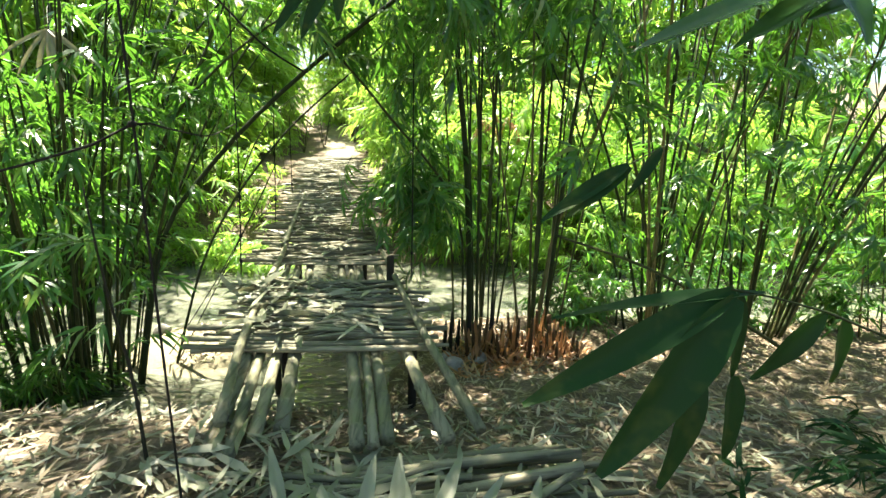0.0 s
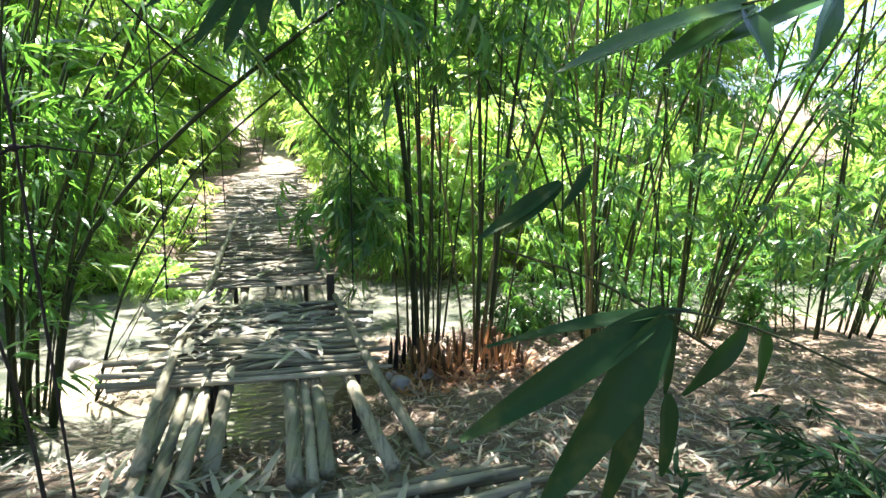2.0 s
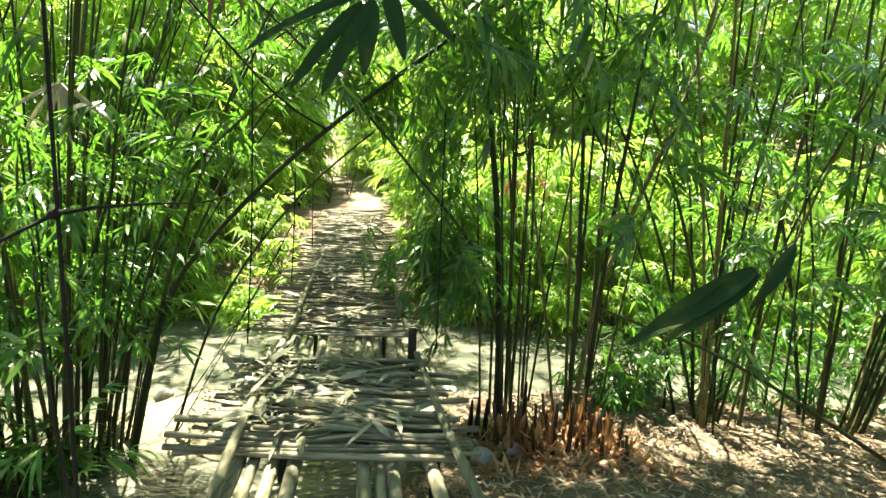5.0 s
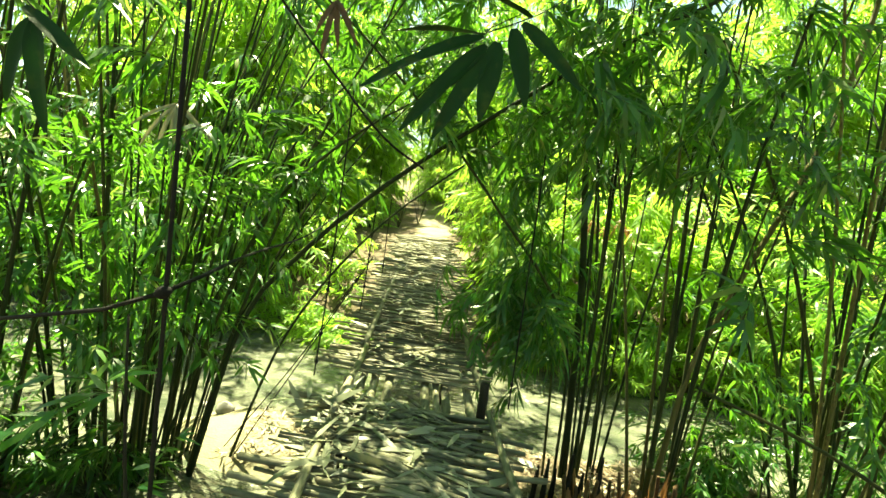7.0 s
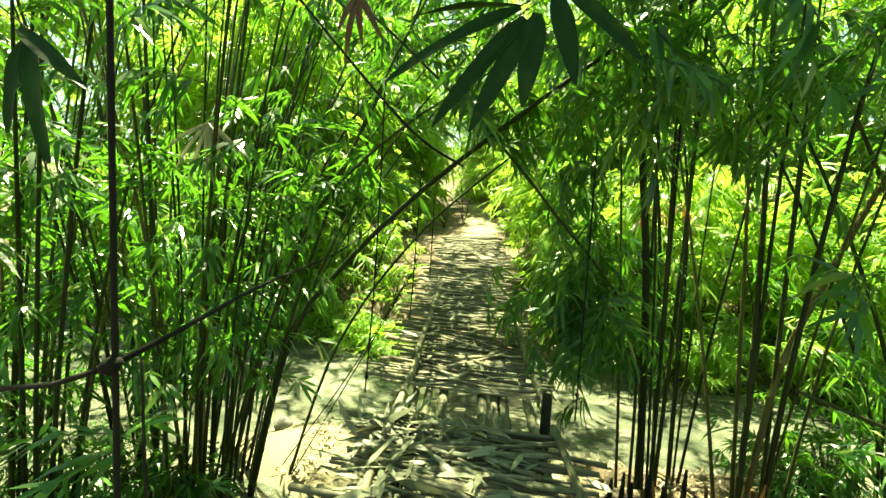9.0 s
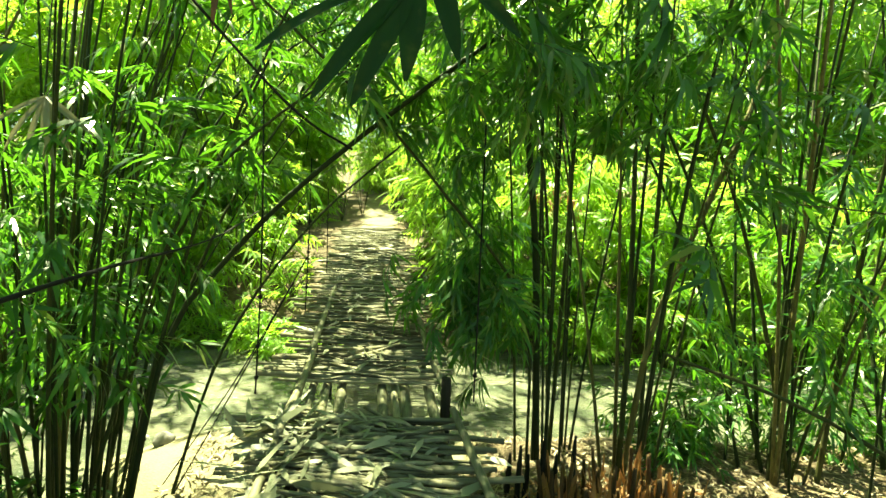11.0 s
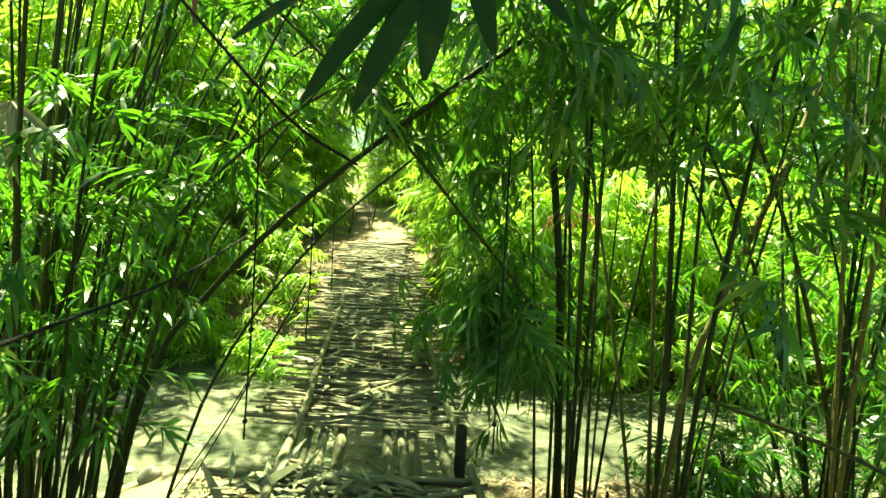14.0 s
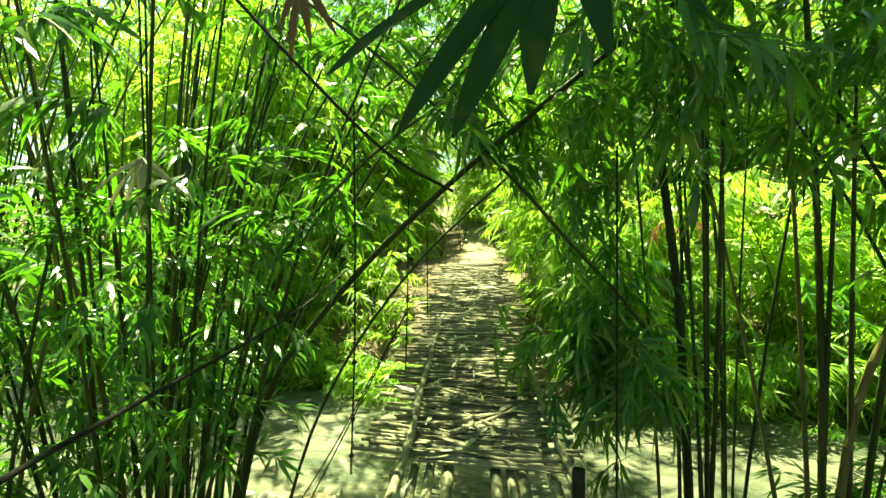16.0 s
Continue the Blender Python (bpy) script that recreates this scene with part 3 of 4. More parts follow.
# the thick upright pair of the middle clump
single_culm([(0.63, 6.53, -1.65), (0.5, 6.47, 1.1), (0.3, 6.4, 3.15), (0.17, 6.4, 7.89)], 0.0456, 0.0264, CLUMP_C, 20, 0.3)
single_culm([(0.76, 6.6, -1.65), (0.84, 6.53, 1.1), (0.89, 6.53, 3.41), (0.94, 6.53, 7.25)], 0.0264, 0.0144, CLUMP_C, 15, 0.3)
single_culm([(1.39, 6.02, -1.46), (1.42, 6.08, 0.85), (1.35, 6.15, 3.41), (1.19, 6.28, 7.25)], 0.0312, 0.0168, CLUMP_C, 18, 0.35)
single_culm([(1.48, 6.15, -1.2), (1.67, 6.15, 0.32), (1.87, 6.15, 0.94), (2.12, 6.15, 1.64), (2.45, 6.15, 2.51), (2.73, 6.15, 3.53), (2.99, 6.28, 4.94)], 0.0336, 0.024, CLUMP_R, 10, 0.4, 1.0, CULM_DRY)
single_culm([(1.49, 5.38, 0.41), (2.78, 5.25, -0.05), (4.52, 5.12, -1.07)], 0.0144, 0.024, CLUMP_R)
single_culm([(3.37, 6.28, -1.46), (2.86, 6.28, 0.72), (2.28, 6.28, 2.38), (1.58, 6.4, 3.92)], 0.0264, 0.0144, CLUMP_R, 16, 0.5)
single_culm([(3.18, 6.4, -1.46), (2.6, 6.53, 0.85), (1.96, 6.66, 2.51), (1.45, 6.66, 3.28)], 0.024, 0.0144, CLUMP_R, 8, 0.6)
single_culm([(3.5, 6.15, -1.46), (3.69, 6.15, 0.85), (4.14, 6.15, 4.05)], 0.0288, 0.0168, CLUMP_R, 12, 0.5)

# leafy culms that reach out over the stream and the deck
single_culm([(0.81, 6.79, -1.65), (0.68, 7.3, 2.13), (0.17, 8.45, 4.17), (-1.11, 10.24, 5.2), (-2.77, 12.04, 5.07)], 0.024, 0.0084, CLUMP_C, 44, 0.5, 1.1)
single_culm([(0.94, 6.66, -1.65), (1.07, 7.68, 2.38), (0.68, 9.35, 4.17), (-0.21, 11.52, 4.69)], 0.024, 0.0084, CLUMP_C, 40, 0.5, 1.15)
single_culm([(-4.05, 5.76, -1.65), (-3.8, 6.92, 2.38), (-3.29, 8.58, 4.56), (-2.01, 10.24, 5.33), (-0.98, 11.27, 5.2)], 0.024, 0.0084, CLUMP_L, 44, 0.5, 1.1)
single_culm([(-3.8, 5.64, -1.65), (-3.29, 6.4, 2.13), (-2.39, 7.43, 3.79), (-1.24, 8.45, 4.43), (0.04, 9.22, 4.43)], 0.0216, 0.0072, CLUMP_L, 46, 0.5, 1.1)
foliage("foliage", [(np.array([0.7, 6.3, 1.55]) + rng.normal(0, 1, 3) * (0.45, 0.22, 0.6), rng.uniform(0, 6.28), rng.uniform(-1.1, 0.0), rng.uniform(0.7, 1.05)) for _ in range(40)], CLUMP_C, [LEAF, CULM])
for at_, spread_, n_ in (((0.32, 6.25, 1.2), (0.46, 0.25, 0.5), 42), ((0.35, 6.4, 2.5), (0.5, 0.25, 0.4), 38)):
    foliage("foliage", [(np.array(at_) + rng.normal(0, 1, 3) * spread_, rng.uniform(0, 6.28), rng.uniform(-1.1, 0.0), rng.uniform(0.7, 1.05)) for _ in range(n_)], CLUMP_C, [LEAF, CULM])
# dark mass of drooping leaves beside the deck
foliage("foliage", [(np.array([-0.08, 6.2, 1.0]) + rng.normal(0, 1, 3) * (0.24, 0.28, 0.36), rng.uniform(0, 6.28), rng.uniform(-1.1, 0.0), rng.uniform(0.75, 1.15)) for _ in range(58)], CLUMP_C, [LEAF, CULM])
foliage("foliage", [(np.array([1.0, 6.66, 1.29]) + rng.normal(0, 1, 3) * (0.45, 0.3, 0.45), rng.uniform(0, 6.28), rng.uniform(-0.9, 0.1), rng.uniform(0.7, 1.1)) for _ in range(22)], CLUMP_C, [LEAF, CULM])

foliage("foliage", [(np.array([0.45, 4.6, 3.0]) + rng.normal(0, 1, 3) * (0.65, 0.25, 0.32), rng.uniform(0, 6.28), rng.uniform(-0.9, 0.1), rng.uniform(0.8, 1.2)) for _ in range(40)], CLUMP_C, [LEAF, CULM])
foliage("foliage", [(np.array([0.14, 6.66, 2.0]) + rng.normal(0, 1, 3) * (0.22, 0.25, 0.5), rng.uniform(0, 6.28), rng.uniform(-1.0, 0.1), rng.uniform(0.7, 1.1)) for _ in range(85)], CLUMP_C, [LEAF, CULM])
foliage("foliage", [(np.array([0.23, 6.53, 3.28]) + rng.normal(0, 1, 3) * (0.42, 0.3, 0.35), rng.uniform(0, 6.28), rng.uniform(-0.9, 0.1), rng.uniform(0.8, 1.2)) for _ in range(65)], CLUMP_C, [LEAF, CULM])


foliage("withered_leaves", [(np.array([1.45, 11.0, 2.35]) + rng.normal(0, 1, 3) * (0.22, 0.2, 0.28), rng.uniform(0, 6.28), rng.uniform(-1.2, -0.3), rng.uniform(0.7, 1.0)) for _ in range(9)], CLUMP_C, [SHEATH, CULM], SPRAYS, "withered pinkish-brown leaves")


def shade_roof(parent, box, count):
    """High leaves above the view, added to shade the path, deck and bank."""
    spots = []
    for _ in range(count):
        place = np.array([rng.uniform(*box[0]), rng.uniform(*box[1]), rng.uniform(*box[2])])
        if not sun_gap(place):
            spots.append((place, rng.uniform(0, 6.28), rng.uniform(-0.6, 0.3), rng.uniform(0.8, 1.3)))
    foliage("canopy", spots, parent, [LEAF, CULM], MID_SPRAYS)


# unseen leaf layers; each box is set where its shade should fall
shade_roof(CLUMP_P, ((-0.6, 3.4), (1.2, 5.6), (6.2, 7.6)), 240)
shade_roof(CLUMP_P, ((1.6, 4.8), (4.6, 8.0), (6.4, 7.8)), 130)
shade_roof(CLUMP_C, ((-2.8, 1.4), (5.4, 9.4), (6.2, 7.6)), 250)
shade_roof(CLUMP_N, ((-3.9, -0.4), (1.2, 5.8), (5.8, 7.2)), 210)
shade_roof(CLUMP_N, ((-2.2, -0.4), (4.0, 5.8), (5.8, 7.2)), 50)
shade_roof(CLUMP_C, ((-2.4, 1.3), (8.4, 11.8), (6.4, 7.8)), 190)
shade_roof(CLUMP_L, ((-5.6, -2.2), (8.2, 14.0), (6.4, 7.8)), 230)

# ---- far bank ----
# leaves over here have the sunlight painted into their colour
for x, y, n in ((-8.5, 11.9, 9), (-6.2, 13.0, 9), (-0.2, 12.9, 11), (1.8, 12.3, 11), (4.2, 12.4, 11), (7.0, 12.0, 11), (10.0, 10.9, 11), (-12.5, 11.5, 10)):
    bamboo_clump((x, y), (0.9, 0.8), n, "sunlit yellow-green bamboo on the far bank", height=(2.8, 5.0), fan=0.45, sprays=22, low=0.2, top=5, mats=[LEAF_SUN_TINT, CULM], stock=WIDE_SPRAYS, avoid=over_bridge)
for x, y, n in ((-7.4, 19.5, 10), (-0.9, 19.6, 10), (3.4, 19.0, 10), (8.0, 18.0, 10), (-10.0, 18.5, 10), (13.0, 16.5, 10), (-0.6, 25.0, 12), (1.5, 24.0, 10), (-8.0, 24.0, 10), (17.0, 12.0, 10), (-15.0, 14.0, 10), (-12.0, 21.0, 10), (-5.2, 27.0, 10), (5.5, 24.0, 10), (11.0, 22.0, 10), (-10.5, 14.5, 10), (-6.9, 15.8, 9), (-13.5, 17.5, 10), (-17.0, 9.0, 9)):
    bamboo_clump((x, y), (1.0, 0.9), n, "tall sunlit bamboo on the slope behind the stream", height=(7.0, 13.0), fan=0.34, sprays=56, low=0.2, top=11, size=1.35, mats=[LEAF_SUN_TINT, CULM], stock=WIDE_SPRAYS, avoid=over_bridge)


def shrub(at, radius, height, count, label, mats, stock=WIDE_SPRAYS, size=0.7):
    """A low leafy bush: several bent stems and many sprays."""
    x0, y0 = at
    z0 = float(ground_z(x0, y0))
    bush = thing("shrub", (x0, y0, z0), label, "shrub", "shrubs along the stream")
    spots = []
    for k in range(7):
        a = k * 0.9 + rng.uniform(0, 0.5)
        end = np.array([x0 + radius * 0.8 * math.cos(a), y0 + radius * 0.8 * math.sin(a), z0 + height * rng.uniform(0.6, 1.0)])
        pts = curve_points([(x0, y0, z0 - 0.05), ((x0 + end[0]) / 2, (y0 + end[1]) / 2, z0 + height * 0.7), end], 7)
        v, t = tube(pts, np.linspace(0.012, 0.004, 7), 5)
        part("stem", raw_mesh("stem", v, t, [CULM]), bush)
        for _ in range(count // 7):
            f = pts[rng.integers(1, 7)] + rng.normal(0, 0.16 * radius, 3)
            if not over_bridge(f):
                spots.append((f, rng.uniform(0, 6.3), rng.uniform(-0.5, 0.6), size * rng.uniform(0.6, 1.2)))
    foliage("foliage", spots, bush, mats, stock)


# these bushes take the same leaf with painted sun
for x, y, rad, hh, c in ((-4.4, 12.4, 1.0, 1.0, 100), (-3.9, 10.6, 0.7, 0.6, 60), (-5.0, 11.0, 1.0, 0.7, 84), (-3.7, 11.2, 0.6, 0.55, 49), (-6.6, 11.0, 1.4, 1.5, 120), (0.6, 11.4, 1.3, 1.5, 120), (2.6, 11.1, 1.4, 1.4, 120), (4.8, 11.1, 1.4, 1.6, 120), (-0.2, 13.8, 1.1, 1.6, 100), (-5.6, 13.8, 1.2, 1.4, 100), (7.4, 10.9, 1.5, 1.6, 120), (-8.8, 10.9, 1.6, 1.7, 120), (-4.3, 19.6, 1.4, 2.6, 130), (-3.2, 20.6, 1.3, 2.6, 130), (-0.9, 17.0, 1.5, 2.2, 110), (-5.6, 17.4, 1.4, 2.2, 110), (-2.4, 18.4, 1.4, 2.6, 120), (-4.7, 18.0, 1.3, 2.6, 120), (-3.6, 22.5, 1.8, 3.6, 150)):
    shrub((x, y), rad, hh, c, "low yellow-green bush in full sun at the water", [LEAF_SUN_TINT, CULM])
for x, y, rad, hh, c in ((2.05, 6.5, 0.5, 0.7, 50), (2.6, 7.0, 0.6, 0.9, 60), (3.8, 7.1, 0.7, 0.9, 60), (4.9, 6.9, 0.7, 0.9, 60), (6.1, 6.6, 0.7, 0.9, 60), (-5.0, 4.5, 0.6, 1.0, 60), (-4.2, 4.9, 0.5, 0.9, 50)):
    shrub((x, y), rad, hh, c, "low green undergrowth at the foot of the bamboo", [LEAF, CULM], SPRAYS, 0.8)
# seedlings use the near-black leaf, so their shade is in the colour
for x, y, rad, hh, c in ((1.85, 1.45, 0.3, 0.30, 21), (1.15, 1.5, 0.15, 0.2, 7), (2.4, 1.9, 0.3, 0.35, 28)):
    shrub((x, y), rad, hh, c, "small green bamboo seedling in the litter, shade painted in", [LEAF_SHADED, CULM], SPRAYS, 0.6)
# thin sapling at the foot of the bridge
sapling = thing("sapling", (-1.40, 2.15, float(ground_z(-1.40, 2.15))), "thin dark sapling with a few leaves beside the bridge", "sapling")
pts = curve_points([(-1.40, 2.15, float(ground_z(-1.40, 2.15)) - 0.05), (-1.45, 2.2, 0.3), (-1.55, 2.25, 0.75), (-1.62, 2.3, 1.2)], 12)
v, t = tube(pts, np.linspace(0.010, 0.004, 12), 6, 0.2)
part("stem", raw_mesh("stem", v, t, [DARK_WOOD]), sapling)
foliage("foliage", [(pts[rng.integers(5, 12)], rng.uniform(0, 6.28), rng.uniform(-0.4, 0.5), 0.5) for _ in range(6)], sapling, [LEAF, CULM])

# ---- leaf litter, dry leaves, poles on the bank ----


def scatter(name, n, box, length, mat, label, height=0.0, on_deck=False, tilt=0.12, keep=None, lane=(-0.05, 0.32)):
    """Uncounted dry blades lying on the ground or on the deck."""
    x = rng.uniform(box[0], box[1], n)
    y = rng.uniform(box[2], box[3], n)
    if on_deck:
        x = -0.75 - 0.225 * (y - 3.4) + 0.036 * np.maximum(0, y - 5.2) + rng.normal(*lane, n)
        z = -0.06 + 0.07 * (y - 3.4) + 0.028 * np.maximum(0, y - 5.2) + 0.05 + rng.uniform(0, 0.035, n)
    else:
        z = ground_z(x, y) + height + rng.uniform(0.002, 0.03, n)
    if keep is not None:
        k = keep(x, y)
        x, y, z = x[k], y[k], z[k]
        n = len(x)
    a = rng.uniform(0, 2 * np.pi, n)
    way = unit(np.stack([np.cos(a), np.sin(a), rng.normal(0.02, tilt, n)], 1))
    side = unit(np.cross(way, UP + rng.normal(0, 0.35, (n, 3))))
    ln = length * rng.uniform(0.5, 1.4, n)
    v = blades(np.stack([x, y, z], 1), way, side, ln, ln * rng.uniform(0.10, 0.19, n), rng.uniform(-0.12, 0.1, n))
    t = (LEAF_TRIS[None] + 6 * np.arange(n)[:, None, None]).reshape(-1, 3)
    return tagged(new(name, raw_mesh(name, v, t, [mat])), label, "leaf litter", kind="stuff")


scatter("leaf_litter", 24000, (-3.4, 6.0, 0.3, 7.2), 0.12, DRY_LEAF, "thick brown and straw-coloured bamboo leaf litter on the bank", keep=lambda x, y: ground_z(x, y) > -1.38)
scatter("leaf_litter", 2200, (-2.6, 3.4, 0.6, 3.6), 0.15, PALE_LEAF, "pale dry bamboo leaves strewn over the bank")
scatter("leaf_litter", 2600, (-9, 8, 9.6, 17), 0.25, DRY_LEAF, "sunlit dry leaves on the far bank")
scatter("deck_leaves", 60, (0, 0, 3.35, 4.55), 0.26, PALE_LEAF, "pale dry leaves lying on the poles", on_deck=True)
scatter("deck_leaves", 230, (0, 0, 5.3, 13.0), 0.22, PALE_LEAF, "pale dry leaves lying on the poles", on_deck=True)

scatter("deck_leaves", 75, (0, 0, 3.45, 4.5), 0.30, PALE_LEAF, "heap of pale dry sheaths beside the rail", on_deck=True, lane=(-0.55, 0.14), tilt=0.25)
scatter("deck_leaves", 40, (0, 0, 4.1, 4.5), 0.30, PALE_LEAF, "pale dry leaves hanging over the deck's broken edge", on_deck=True, lane=(-0.3, 0.3), tilt=0.2)


def broad_leaf(root, tip, width, sag=0.06, face=(0, 0, 1), cup=0.18, n=9):
    """One long pointed blade with a stalk, a midrib crease and a curved fall."""
    root, tip = np.array(root, float), np.array(tip, float)
    L = np.linalg.norm(tip - root)
    way = (tip - root) / L
    side = unit(np.cross(way, np.array(face, float)))
    up = np.cross(side, way)
    V, T = [], []
    for k in range(n + 1):
        f = k / n
        w = width * 0.5 * max(0.03, min(1.0, math.sin(math.pi * min(1.0, f * 0.93 + 0.03) ** 0.72) ** 0.8))
        c = root + way * L * f + up * (sag * L * 4 * f * (1 - f)) * 0.5
        wav = 0.05 * width * math.sin(9 * f + 20 * root[0])
        for s in (-1, -0.5, 0, 0.5, 1):
            V.append(c + side * w * s + up * (abs(s) * w * cup * 2 + wav * s))
    for k in range(n):
        for m in range(4):
            a = k * 5 + m
            T += [[a, a + 1, a + 6], [a, a + 6, a + 5]]
    return np.array(V), np.array(T)


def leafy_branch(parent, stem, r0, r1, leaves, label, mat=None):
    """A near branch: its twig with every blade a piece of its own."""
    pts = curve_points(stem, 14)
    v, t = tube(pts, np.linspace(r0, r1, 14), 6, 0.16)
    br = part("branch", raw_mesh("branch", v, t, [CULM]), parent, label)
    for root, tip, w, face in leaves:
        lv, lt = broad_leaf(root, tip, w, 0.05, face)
        ob = new("leaf", raw_mesh("leaf", lv, lt, [mat or LEAF_SHADED]))
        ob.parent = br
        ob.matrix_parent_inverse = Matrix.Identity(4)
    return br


F1, F2 = (0.2, -0.75, 0.6), (0.1, -0.9, 0.3)
# blades without a material of their own carry painted shade
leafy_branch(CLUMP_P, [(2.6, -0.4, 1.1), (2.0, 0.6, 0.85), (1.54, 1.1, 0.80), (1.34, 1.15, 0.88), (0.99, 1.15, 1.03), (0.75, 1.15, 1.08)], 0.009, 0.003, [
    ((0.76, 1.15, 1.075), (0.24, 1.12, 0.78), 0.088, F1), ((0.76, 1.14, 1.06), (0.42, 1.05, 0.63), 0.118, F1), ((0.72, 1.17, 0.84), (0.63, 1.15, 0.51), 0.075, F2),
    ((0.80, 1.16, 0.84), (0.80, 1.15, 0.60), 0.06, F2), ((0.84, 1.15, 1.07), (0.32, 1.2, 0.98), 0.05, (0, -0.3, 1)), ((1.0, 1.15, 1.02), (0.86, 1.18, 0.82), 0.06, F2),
    ((1.06, 1.16, 1.01), (1.10, 1.2, 0.80), 0.05, F2), ((0.78, 1.16, 1.07), (0.80, 1.17, 0.83), 0.04, F2)], "leafy twig with broad green blades, shade painted in")
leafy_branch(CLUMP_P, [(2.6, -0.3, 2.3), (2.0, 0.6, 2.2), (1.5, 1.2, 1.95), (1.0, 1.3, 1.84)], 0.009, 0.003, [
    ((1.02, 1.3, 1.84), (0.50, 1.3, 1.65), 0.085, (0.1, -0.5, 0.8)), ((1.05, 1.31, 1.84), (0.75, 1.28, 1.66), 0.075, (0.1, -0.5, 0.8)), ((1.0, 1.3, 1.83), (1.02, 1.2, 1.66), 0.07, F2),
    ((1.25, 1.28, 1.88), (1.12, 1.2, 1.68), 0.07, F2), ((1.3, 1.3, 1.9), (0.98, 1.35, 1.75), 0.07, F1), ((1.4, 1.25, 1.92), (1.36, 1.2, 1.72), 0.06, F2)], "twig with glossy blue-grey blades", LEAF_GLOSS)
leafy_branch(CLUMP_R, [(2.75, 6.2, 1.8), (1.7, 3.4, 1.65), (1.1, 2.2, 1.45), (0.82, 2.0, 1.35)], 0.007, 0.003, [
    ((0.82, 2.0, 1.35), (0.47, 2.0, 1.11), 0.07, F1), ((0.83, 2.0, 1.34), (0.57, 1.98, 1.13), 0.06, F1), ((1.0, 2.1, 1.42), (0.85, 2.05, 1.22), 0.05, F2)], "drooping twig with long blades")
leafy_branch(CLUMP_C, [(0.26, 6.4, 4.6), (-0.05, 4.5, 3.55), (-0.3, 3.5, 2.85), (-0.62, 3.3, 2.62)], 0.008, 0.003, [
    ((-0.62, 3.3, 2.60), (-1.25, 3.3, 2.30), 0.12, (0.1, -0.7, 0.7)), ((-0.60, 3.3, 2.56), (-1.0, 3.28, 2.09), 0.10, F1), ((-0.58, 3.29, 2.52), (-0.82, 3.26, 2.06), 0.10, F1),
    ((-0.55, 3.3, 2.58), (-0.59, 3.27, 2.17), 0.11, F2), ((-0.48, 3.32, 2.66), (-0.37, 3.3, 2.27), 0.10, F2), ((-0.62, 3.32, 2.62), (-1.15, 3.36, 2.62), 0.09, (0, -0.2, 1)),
    ((-0.44, 3.35, 2.7), (-0.1, 3.4, 2.4), 0.09, F2), ((-0.4, 3.4, 2.75), (-0.75, 3.2, 2.8), 0.08, (0, -0.2, 1))], "overhanging twig with broad blades, shade painted in")
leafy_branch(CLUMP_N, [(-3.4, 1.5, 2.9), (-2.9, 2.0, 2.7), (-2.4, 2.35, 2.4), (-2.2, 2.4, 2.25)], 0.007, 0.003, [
    ((-2.2, 2.4, 2.22), (-2.12, 2.4, 1.80), 0.08, F2), ((-2.22, 2.4, 2.22), (-2.28, 2.38, 1.9), 0.07, F2), ((-2.25, 2.4, 2.26), (-1.95, 2.4, 2.05), 0.06, F1), ((-2.3, 2.38, 2.3), (-2.5, 2.4, 1.98), 0.07, F2)], "drooping twig with blades, shade painted in")


def dead_fan(parent, stem, tips, w, mat, label):
    """A hanging fan of withered blades on a thin twig."""
    pts = curve_points(stem, 8)
    v, t = tube(pts, np.linspace(0.005, 0.003, 8), 5)
    br = part("branch", raw_mesh("branch", v, t, [CULM]), parent, label)
    for tip in tips:
        lv, lt = broad_leaf(pts[-1], tip, w, 0.10, (0.1, -0.8, 0.4))
        ob = new("leaf", raw_mesh("leaf", lv, lt, [mat]))
        ob.parent, ob.matrix_parent_inverse = br, Matrix.Identity(4)


dead_fan(CLUMP_L, [(-4.13, 5.73, 2.76), (-3.77, 5.16, 2.69), (-3.37, 4.59, 2.36)], [(-3.84, 4.56, 2.09), (-3.66, 4.52, 1.93), (-3.49, 4.52, 1.85), (-3.32, 4.52, 1.79), (-3.13, 4.52, 1.91), (-3.0, 4.56, 2.08), (-3.2, 4.45, 1.82)], 0.05, PALE_LEAF, "withered pale hanging leaves")
dead_fan(CLUMP_L, [(-2.1, 4.4, 3.4), (-1.9, 4.1, 3.2), (-1.74, 4.0, 3.05)], [(-1.82, 4.0, 2.61), (-1.88, 4.0, 2.80), (-1.70, 4.0, 2.72), (-1.56, 4.0, 2.75)], 0.045, BROWN_LEAF, "withered reddish-brown leaves")
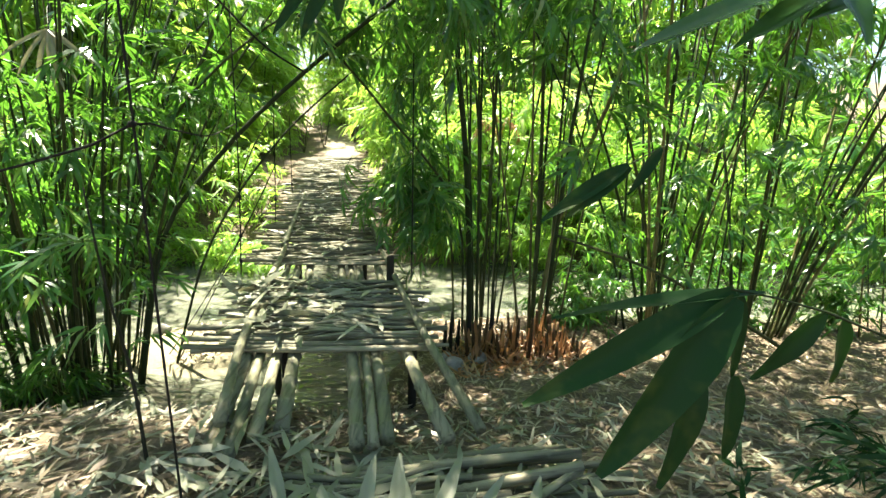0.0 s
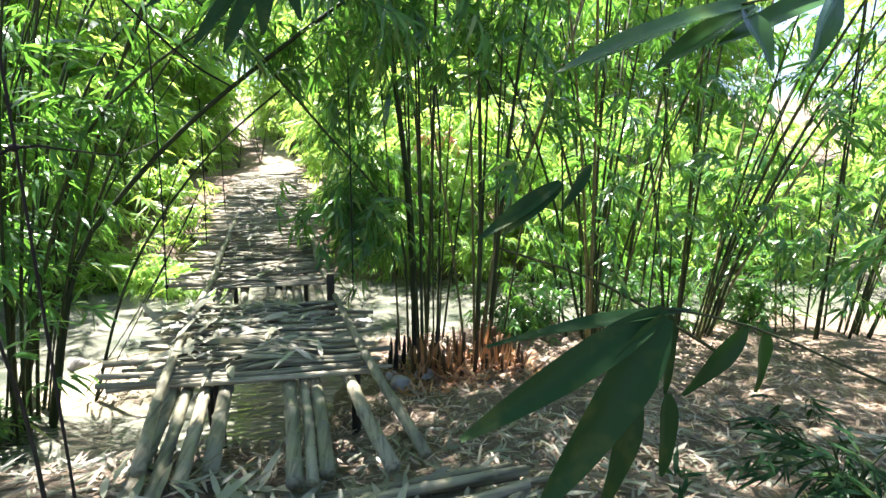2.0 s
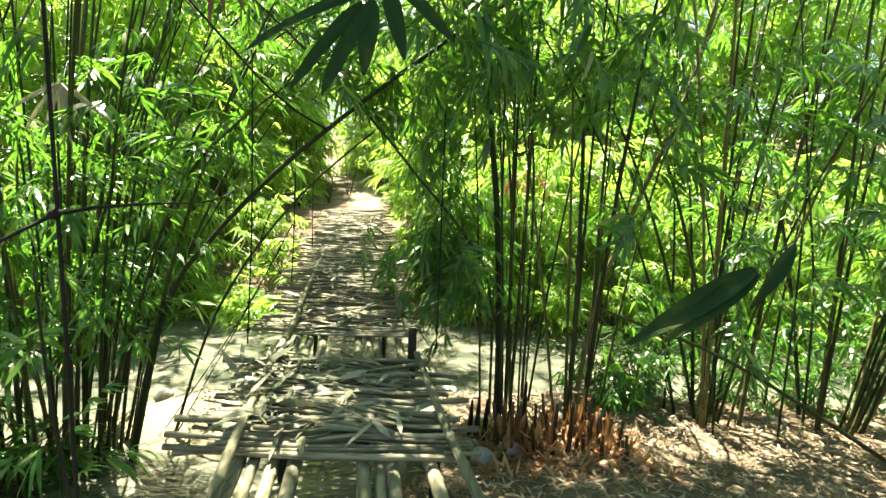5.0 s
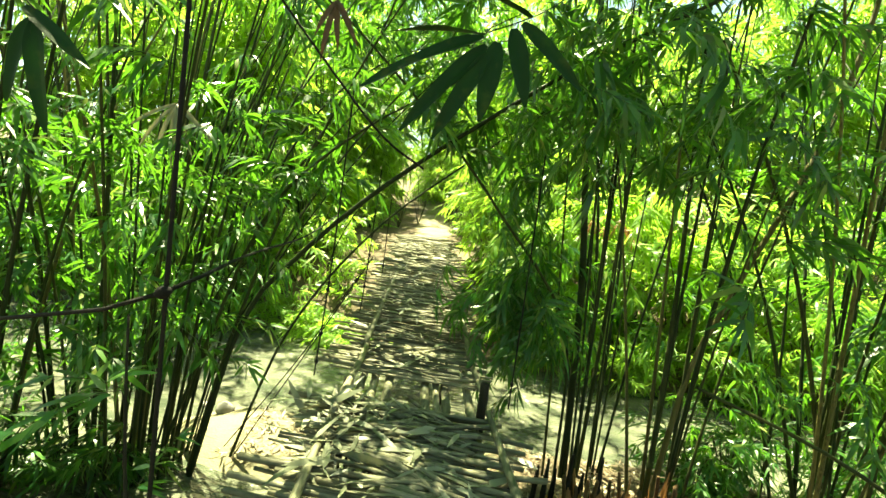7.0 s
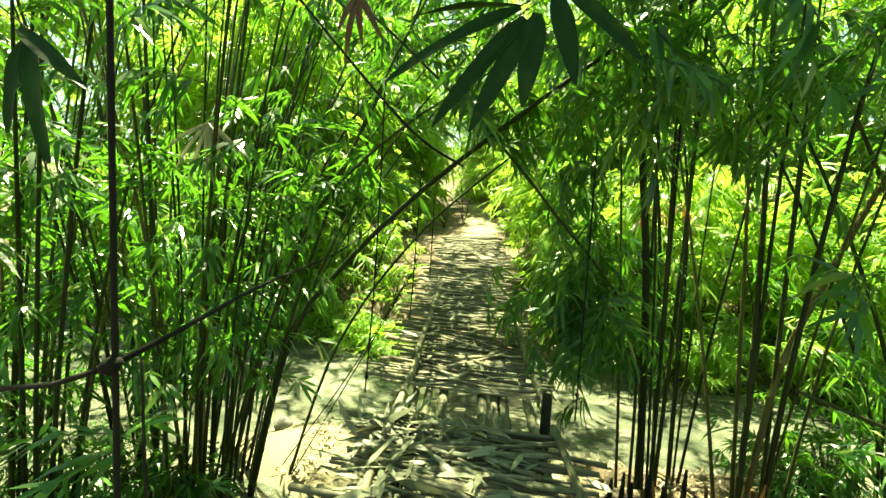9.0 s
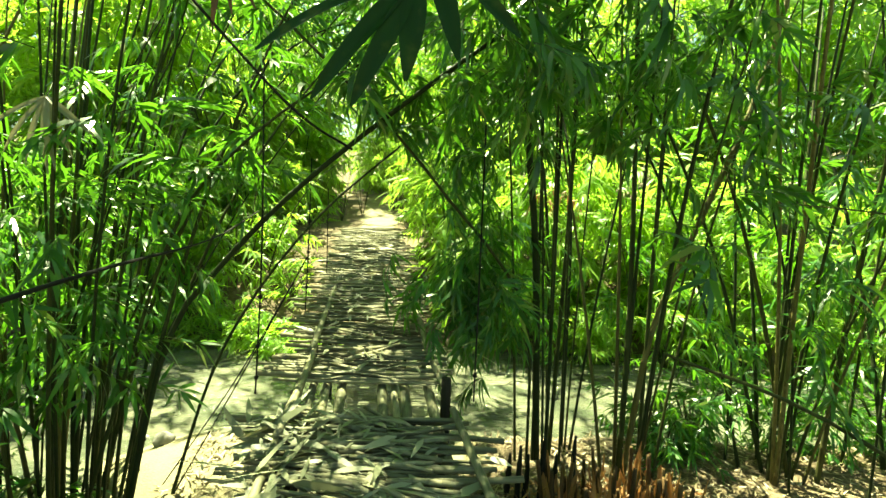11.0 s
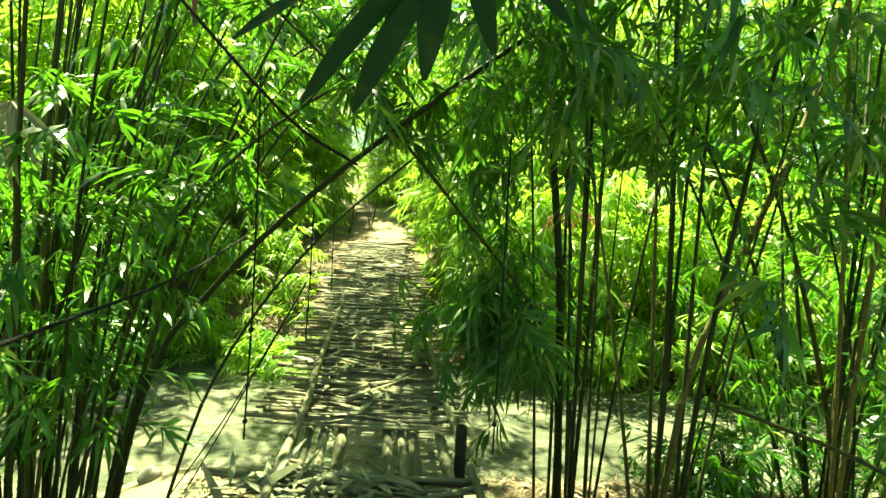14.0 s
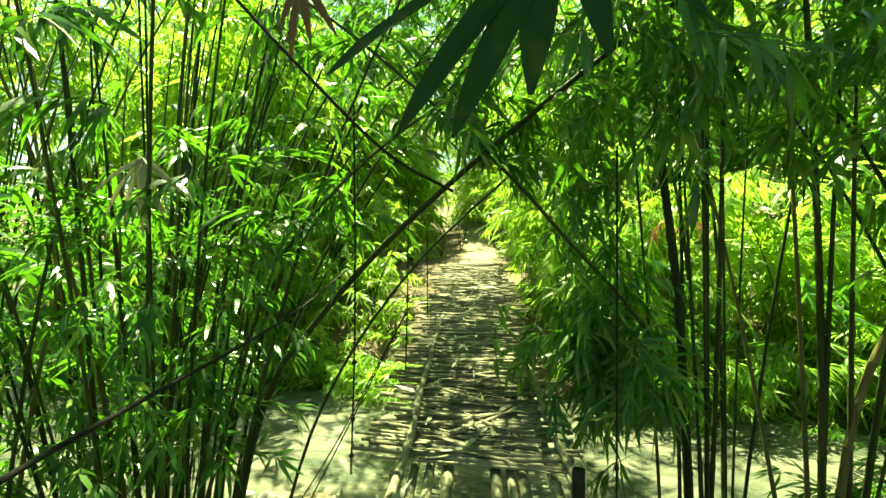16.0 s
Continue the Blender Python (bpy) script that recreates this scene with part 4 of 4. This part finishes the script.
# poles laid across the bank at the bridge's foot
for x, y, ln, hd, th in ((-0.45, 2.36, 1.9, 3, 1.0), (-0.30, 2.31, 2.2, 5, 1.2), (-0.35, 2.24, 2.3, 4, 1.3), (-0.30, 2.16, 2.3, 6, 1.4), (-0.40, 2.07, 2.2, 2, 1.2), (-0.2, 1.98, 2.0, 8, 1.3), (-0.5, 1.90, 1.8, 3, 1.1), (-0.3, 1.80, 1.7, -4, 1.2), (0.1, 1.88, 1.3, 14, 0.9), (-0.7, 2.12, 1.2, -7, 0.9), (-0.4, 1.70, 1.5, 6, 1.0), (0.5, 2.34, 1.1, 8, 1.0),
                         (0.55, 2.22, 1.2, 10, 1.1), (0.6, 1.95, 0.9, -12, 1.3), (0.3, 1.76, 1.2, 35, 1.0), (-1.0, 1.75, 1.3, 5, 1.1), (-0.2, 1.62, 1.6, 3, 1.1), (-0.6, 1.55, 1.4, -3, 1.0), (-0.1, 2.42, 1.5, 2, 0.8)):
    ob = new("bamboo_pole", POLES[int(abs(x) * 20) % 10])
    ob.matrix_basis = pose(x, y, float(ground_z(x, y)) + 0.02 * th + 0.01, 0, -2.0, hd) @ Matrix.Diagonal((ln / 1.7, th, th, 1))
    tagged(ob, "weathered grey bamboo pole lying on the bank", "pole", "poles at the foot of the bridge")

for _ in range(22):
    x, y = rng.uniform(-0.9, 0.7), rng.uniform(1.55, 2.45)
    th = rng.uniform(0.45, 0.8)
    ob = new("bamboo_stick", POLES[rng.integers(10)])
    ob.matrix_basis = pose(x, y, float(ground_z(x, y)) + 0.05 + 0.02 * th, 0, -2.0, rng.normal(4, 9)) @ Matrix.Diagonal((rng.uniform(0.35, 0.8), th, th, 1))
    tagged(ob, "thin weathered bamboo stick lying on the poles", "stick", "poles at the foot of the bridge")

scatter("leaf_litter", 420, (-1.3, 0.9, 1.4, 2.4), 0.24, PALE_LEAF, "grey-green dry leaves strewn over the poles", height=0.05, tilt=0.05)

# big dry blades at the foot of the bridge
for rx, ry, tx, ty, lift, w in ((-0.28, 1.66, -0.24, 1.97, 0.20, 0.07), (-0.12, 1.6, -0.13, 2.02, 0.16, 0.08), (0.0, 1.6, 0.17, 2.08, 0.12, 0.075), (-0.63, 1.84, -0.80, 2.18, 0.13, 0.06), (0.12, 1.62, 0.36, 1.95, 0.10, 0.06), (-0.38, 1.6, -0.48, 1.9, 0.08, 0.09), (0.34, 1.6, 0.02, 1.74, 0.03, 0.09), (-0.05, 1.55, -0.09, 1.86, 0.14, 0.05), (0.42, 1.7, 0.55, 2.02, 0.05, 0.06), (-0.5, 1.62, -0.30, 1.82, 0.10, 0.05), (0.22, 1.52, 0.25, 1.75, 0.12, 0.05)):
    z = float(ground_z(rx, ry)) + 0.035
    v, t = broad_leaf((rx, ry, z), (tx, ty, z + lift), w, 0.08, (0, -0.4, 1))
    tagged(new("dry_leaf", raw_mesh("dry_leaf", v, t, [PALE_LEAF])), "large pale dry bamboo blade curling on the bank", "dry leaf", "large dry blades at the bridge's foot")

# cut stumps with torn orange sheaths, and stones
for _ in range(44):
    x, y = rng.uniform(0.45, 1.75), rng.uniform(4.85, 5.85)
    z = float(ground_z(x, y))
    h = rng.uniform(0.15, 0.58)
    st = thing("bamboo_stump", (x, y, z), "cut bamboo stump with torn orange-brown sheaths", "stump", "cut bamboo stumps")
    v, t = tube([(x, y, z - 0.04), (x + rng.normal(0, 0.06) * h * 2, y + rng.normal(0, 0.05), z + h)], [rng.uniform(0.018, 0.03), 0.016], 7, 0.12, hollow=True)
    part("stump", raw_mesh("stump", v, t, [BROWN_STUMP]), st)
    for _ in range(6):
        a = rng.uniform(0, 6.28)
        c, s_ = math.cos(a), math.sin(a)
        lv, lt = broad_leaf((x + 0.03 * c, y + 0.03 * s_, z + rng.uniform(0, h * 0.6)), (x + 0.10 * c + rng.normal(0, 0.03), y + 0.10 * s_, z + rng.uniform(0.05, h + 0.05)), rng.uniform(0.02, 0.05), 0.1, (c, s_, 0.3), n=4)
        part("sheath", raw_mesh("sheath", lv, lt, [SHEATH]), st, "torn orange-brown sheath")
scatter("leaf_litter", 1300, (0.3, 2.0, 4.5, 5.9), 0.17, SHEATH, "orange-brown torn sheaths around the stumps", tilt=0.5)


for x, y, h in ((0.26, 5.5, 0.62), (0.36, 5.65, 0.48), (0.48, 5.5, 0.7), (0.62, 5.6, 0.5), (0.2, 5.8, 0.45), (0.75, 5.45, 0.75)):
    z = float(ground_z(x, y))
    v, t = tube([(x, y, z - 0.05), (x + 0.02, y, z + h * 0.6), (x + 0.03, y, z + h)], [0.032, 0.028, 0.012], 7, 0.16, hollow=True)
    tagged(new("bamboo_stump", raw_mesh("bamboo_stump", v, t, [DARK_WOOD])), "dark splintered bamboo stump beside the deck", "stump", "cut bamboo stumps")


def stone(x, y, r):
    bm = bmesh.new()
    bmesh.ops.create_icosphere(bm, subdivisions=3, radius=r)
    for v in bm.verts:
        v.co *= 1 + 0.22 * noise.noise(v.co * 9 + Vector((x * 7, y, 0)))
        v.co.z *= 0.72
    me = bpy.data.meshes.new("stone")
    bm.to_mesh(me)
    bm.free()
    me.materials.append(STONE)
    me.polygons.foreach_set("use_smooth", [True] * len(me.polygons))
    ob = new("stone", me)
    ob.matrix_basis = Matrix.Translation((x, y, float(ground_z(x, y)) + r * 0.45))
    tagged(ob, "rounded grey stone beside the deck", "stone", "stones beside the deck")


for x, y, r in ((0.30, 4.95, 0.12), (0.58, 5.15, 0.11), (0.22, 5.3, 0.08), (-2.6, 6.2, 0.10), (-3.9, 6.6, 0.12), (-4.4, 6.9, 0.09)):
    stone(x, y, r)

# ---- ropes ----


def rope(keys, r, label, knots=()):
    pts = curve_points(keys, 20)
    v, t = tube(pts, np.full(20, r), 5)
    rp = thing("rope", pts[0], label, "rope", "ropes of the bridge")
    part("cord", raw_mesh("cord", v, t, [ROPE]), rp)
    for f in knots:
        c = pts[int(f * 19)]
        d = unit(pts[min(19, int(f * 19) + 1)] - pts[int(f * 19) - 1])
        kv, kt = tube([c - d * 3 * r, c - d * r, c + d * r, c + d * 3 * r], [r, r * 2.6, r * 2.4, r], 6)
        part("knot", raw_mesh("knot", kv, kt, [ROPE]), rp)


rope([(-1.94, 5.0, 2.75), (-1.97, 5.0, 1.2), (-2.03, 5.0, 0.03)], 0.0075, "thin dark hanger rope with knots", (0.72, 0.85, 0.95))
rope([(-2.21, 7.0, 2.2), (-2.25, 7.0, 1.0), (-2.29, 7.0, 0.2)], 0.008, "thin dark hanger rope with knots", (0.6, 0.8))
rope([(-2.58, 9.0, 1.9), (-2.6, 9.0, 0.33)], 0.008, "thin dark hanger rope", (0.8,))
rope([(-0.17, 5.0, 2.3), (-0.18, 5.0, 0.9), (-0.19, 5.0, 0.05)], 0.007, "thin dark hanger rope with knots", (0.93,))
rope([(-1.65, 5.2, 1.2), (-2.3, 5.4, 0.1), (-2.95, 5.3, -1.1)], 0.006, "thin dark guy rope running down to the bank")
rope([(-1.95, 5.7, 0.9), (-2.5, 5.6, -0.1), (-3.19, 5.5, -1.15)], 0.006, "thin dark guy rope running down to the bank")
rope([(-3.0, 2.0, 0.95), (-1.25, 1.72, 1.37), (-0.96, 1.65, 1.47), (-1.19, 2.31, 1.47), (-1.55, 3.5, 1.46), (-1.75, 4.45, 1.58)], 0.005, "dark hand rope tied to a thin upright pole", (0.43,))
rope([(-2.3, 4.0, 3.2), (-1.68, 4.0, 2.53), (-1.33, 4.1, 2.17), (-1.1, 4.45, 2.02)], 0.009, "dark rope slung from a culm")
# thin upright pole that holds the hand rope
v, t = tube(curve_points([(-0.96, 1.66, float(ground_z(-0.96, 1.66)) - 0.05), (-0.96, 1.65, 1.5), (-0.96, 1.64, 2.8), (-0.95, 1.6, 4.2)], 16), np.linspace(0.0048, 0.004, 16), 7, 0.3)
tagged(new("upright_pole", raw_mesh("upright_pole", v, t, [ROPE])), "thin dark upright pole holding the hand rope", "pole")
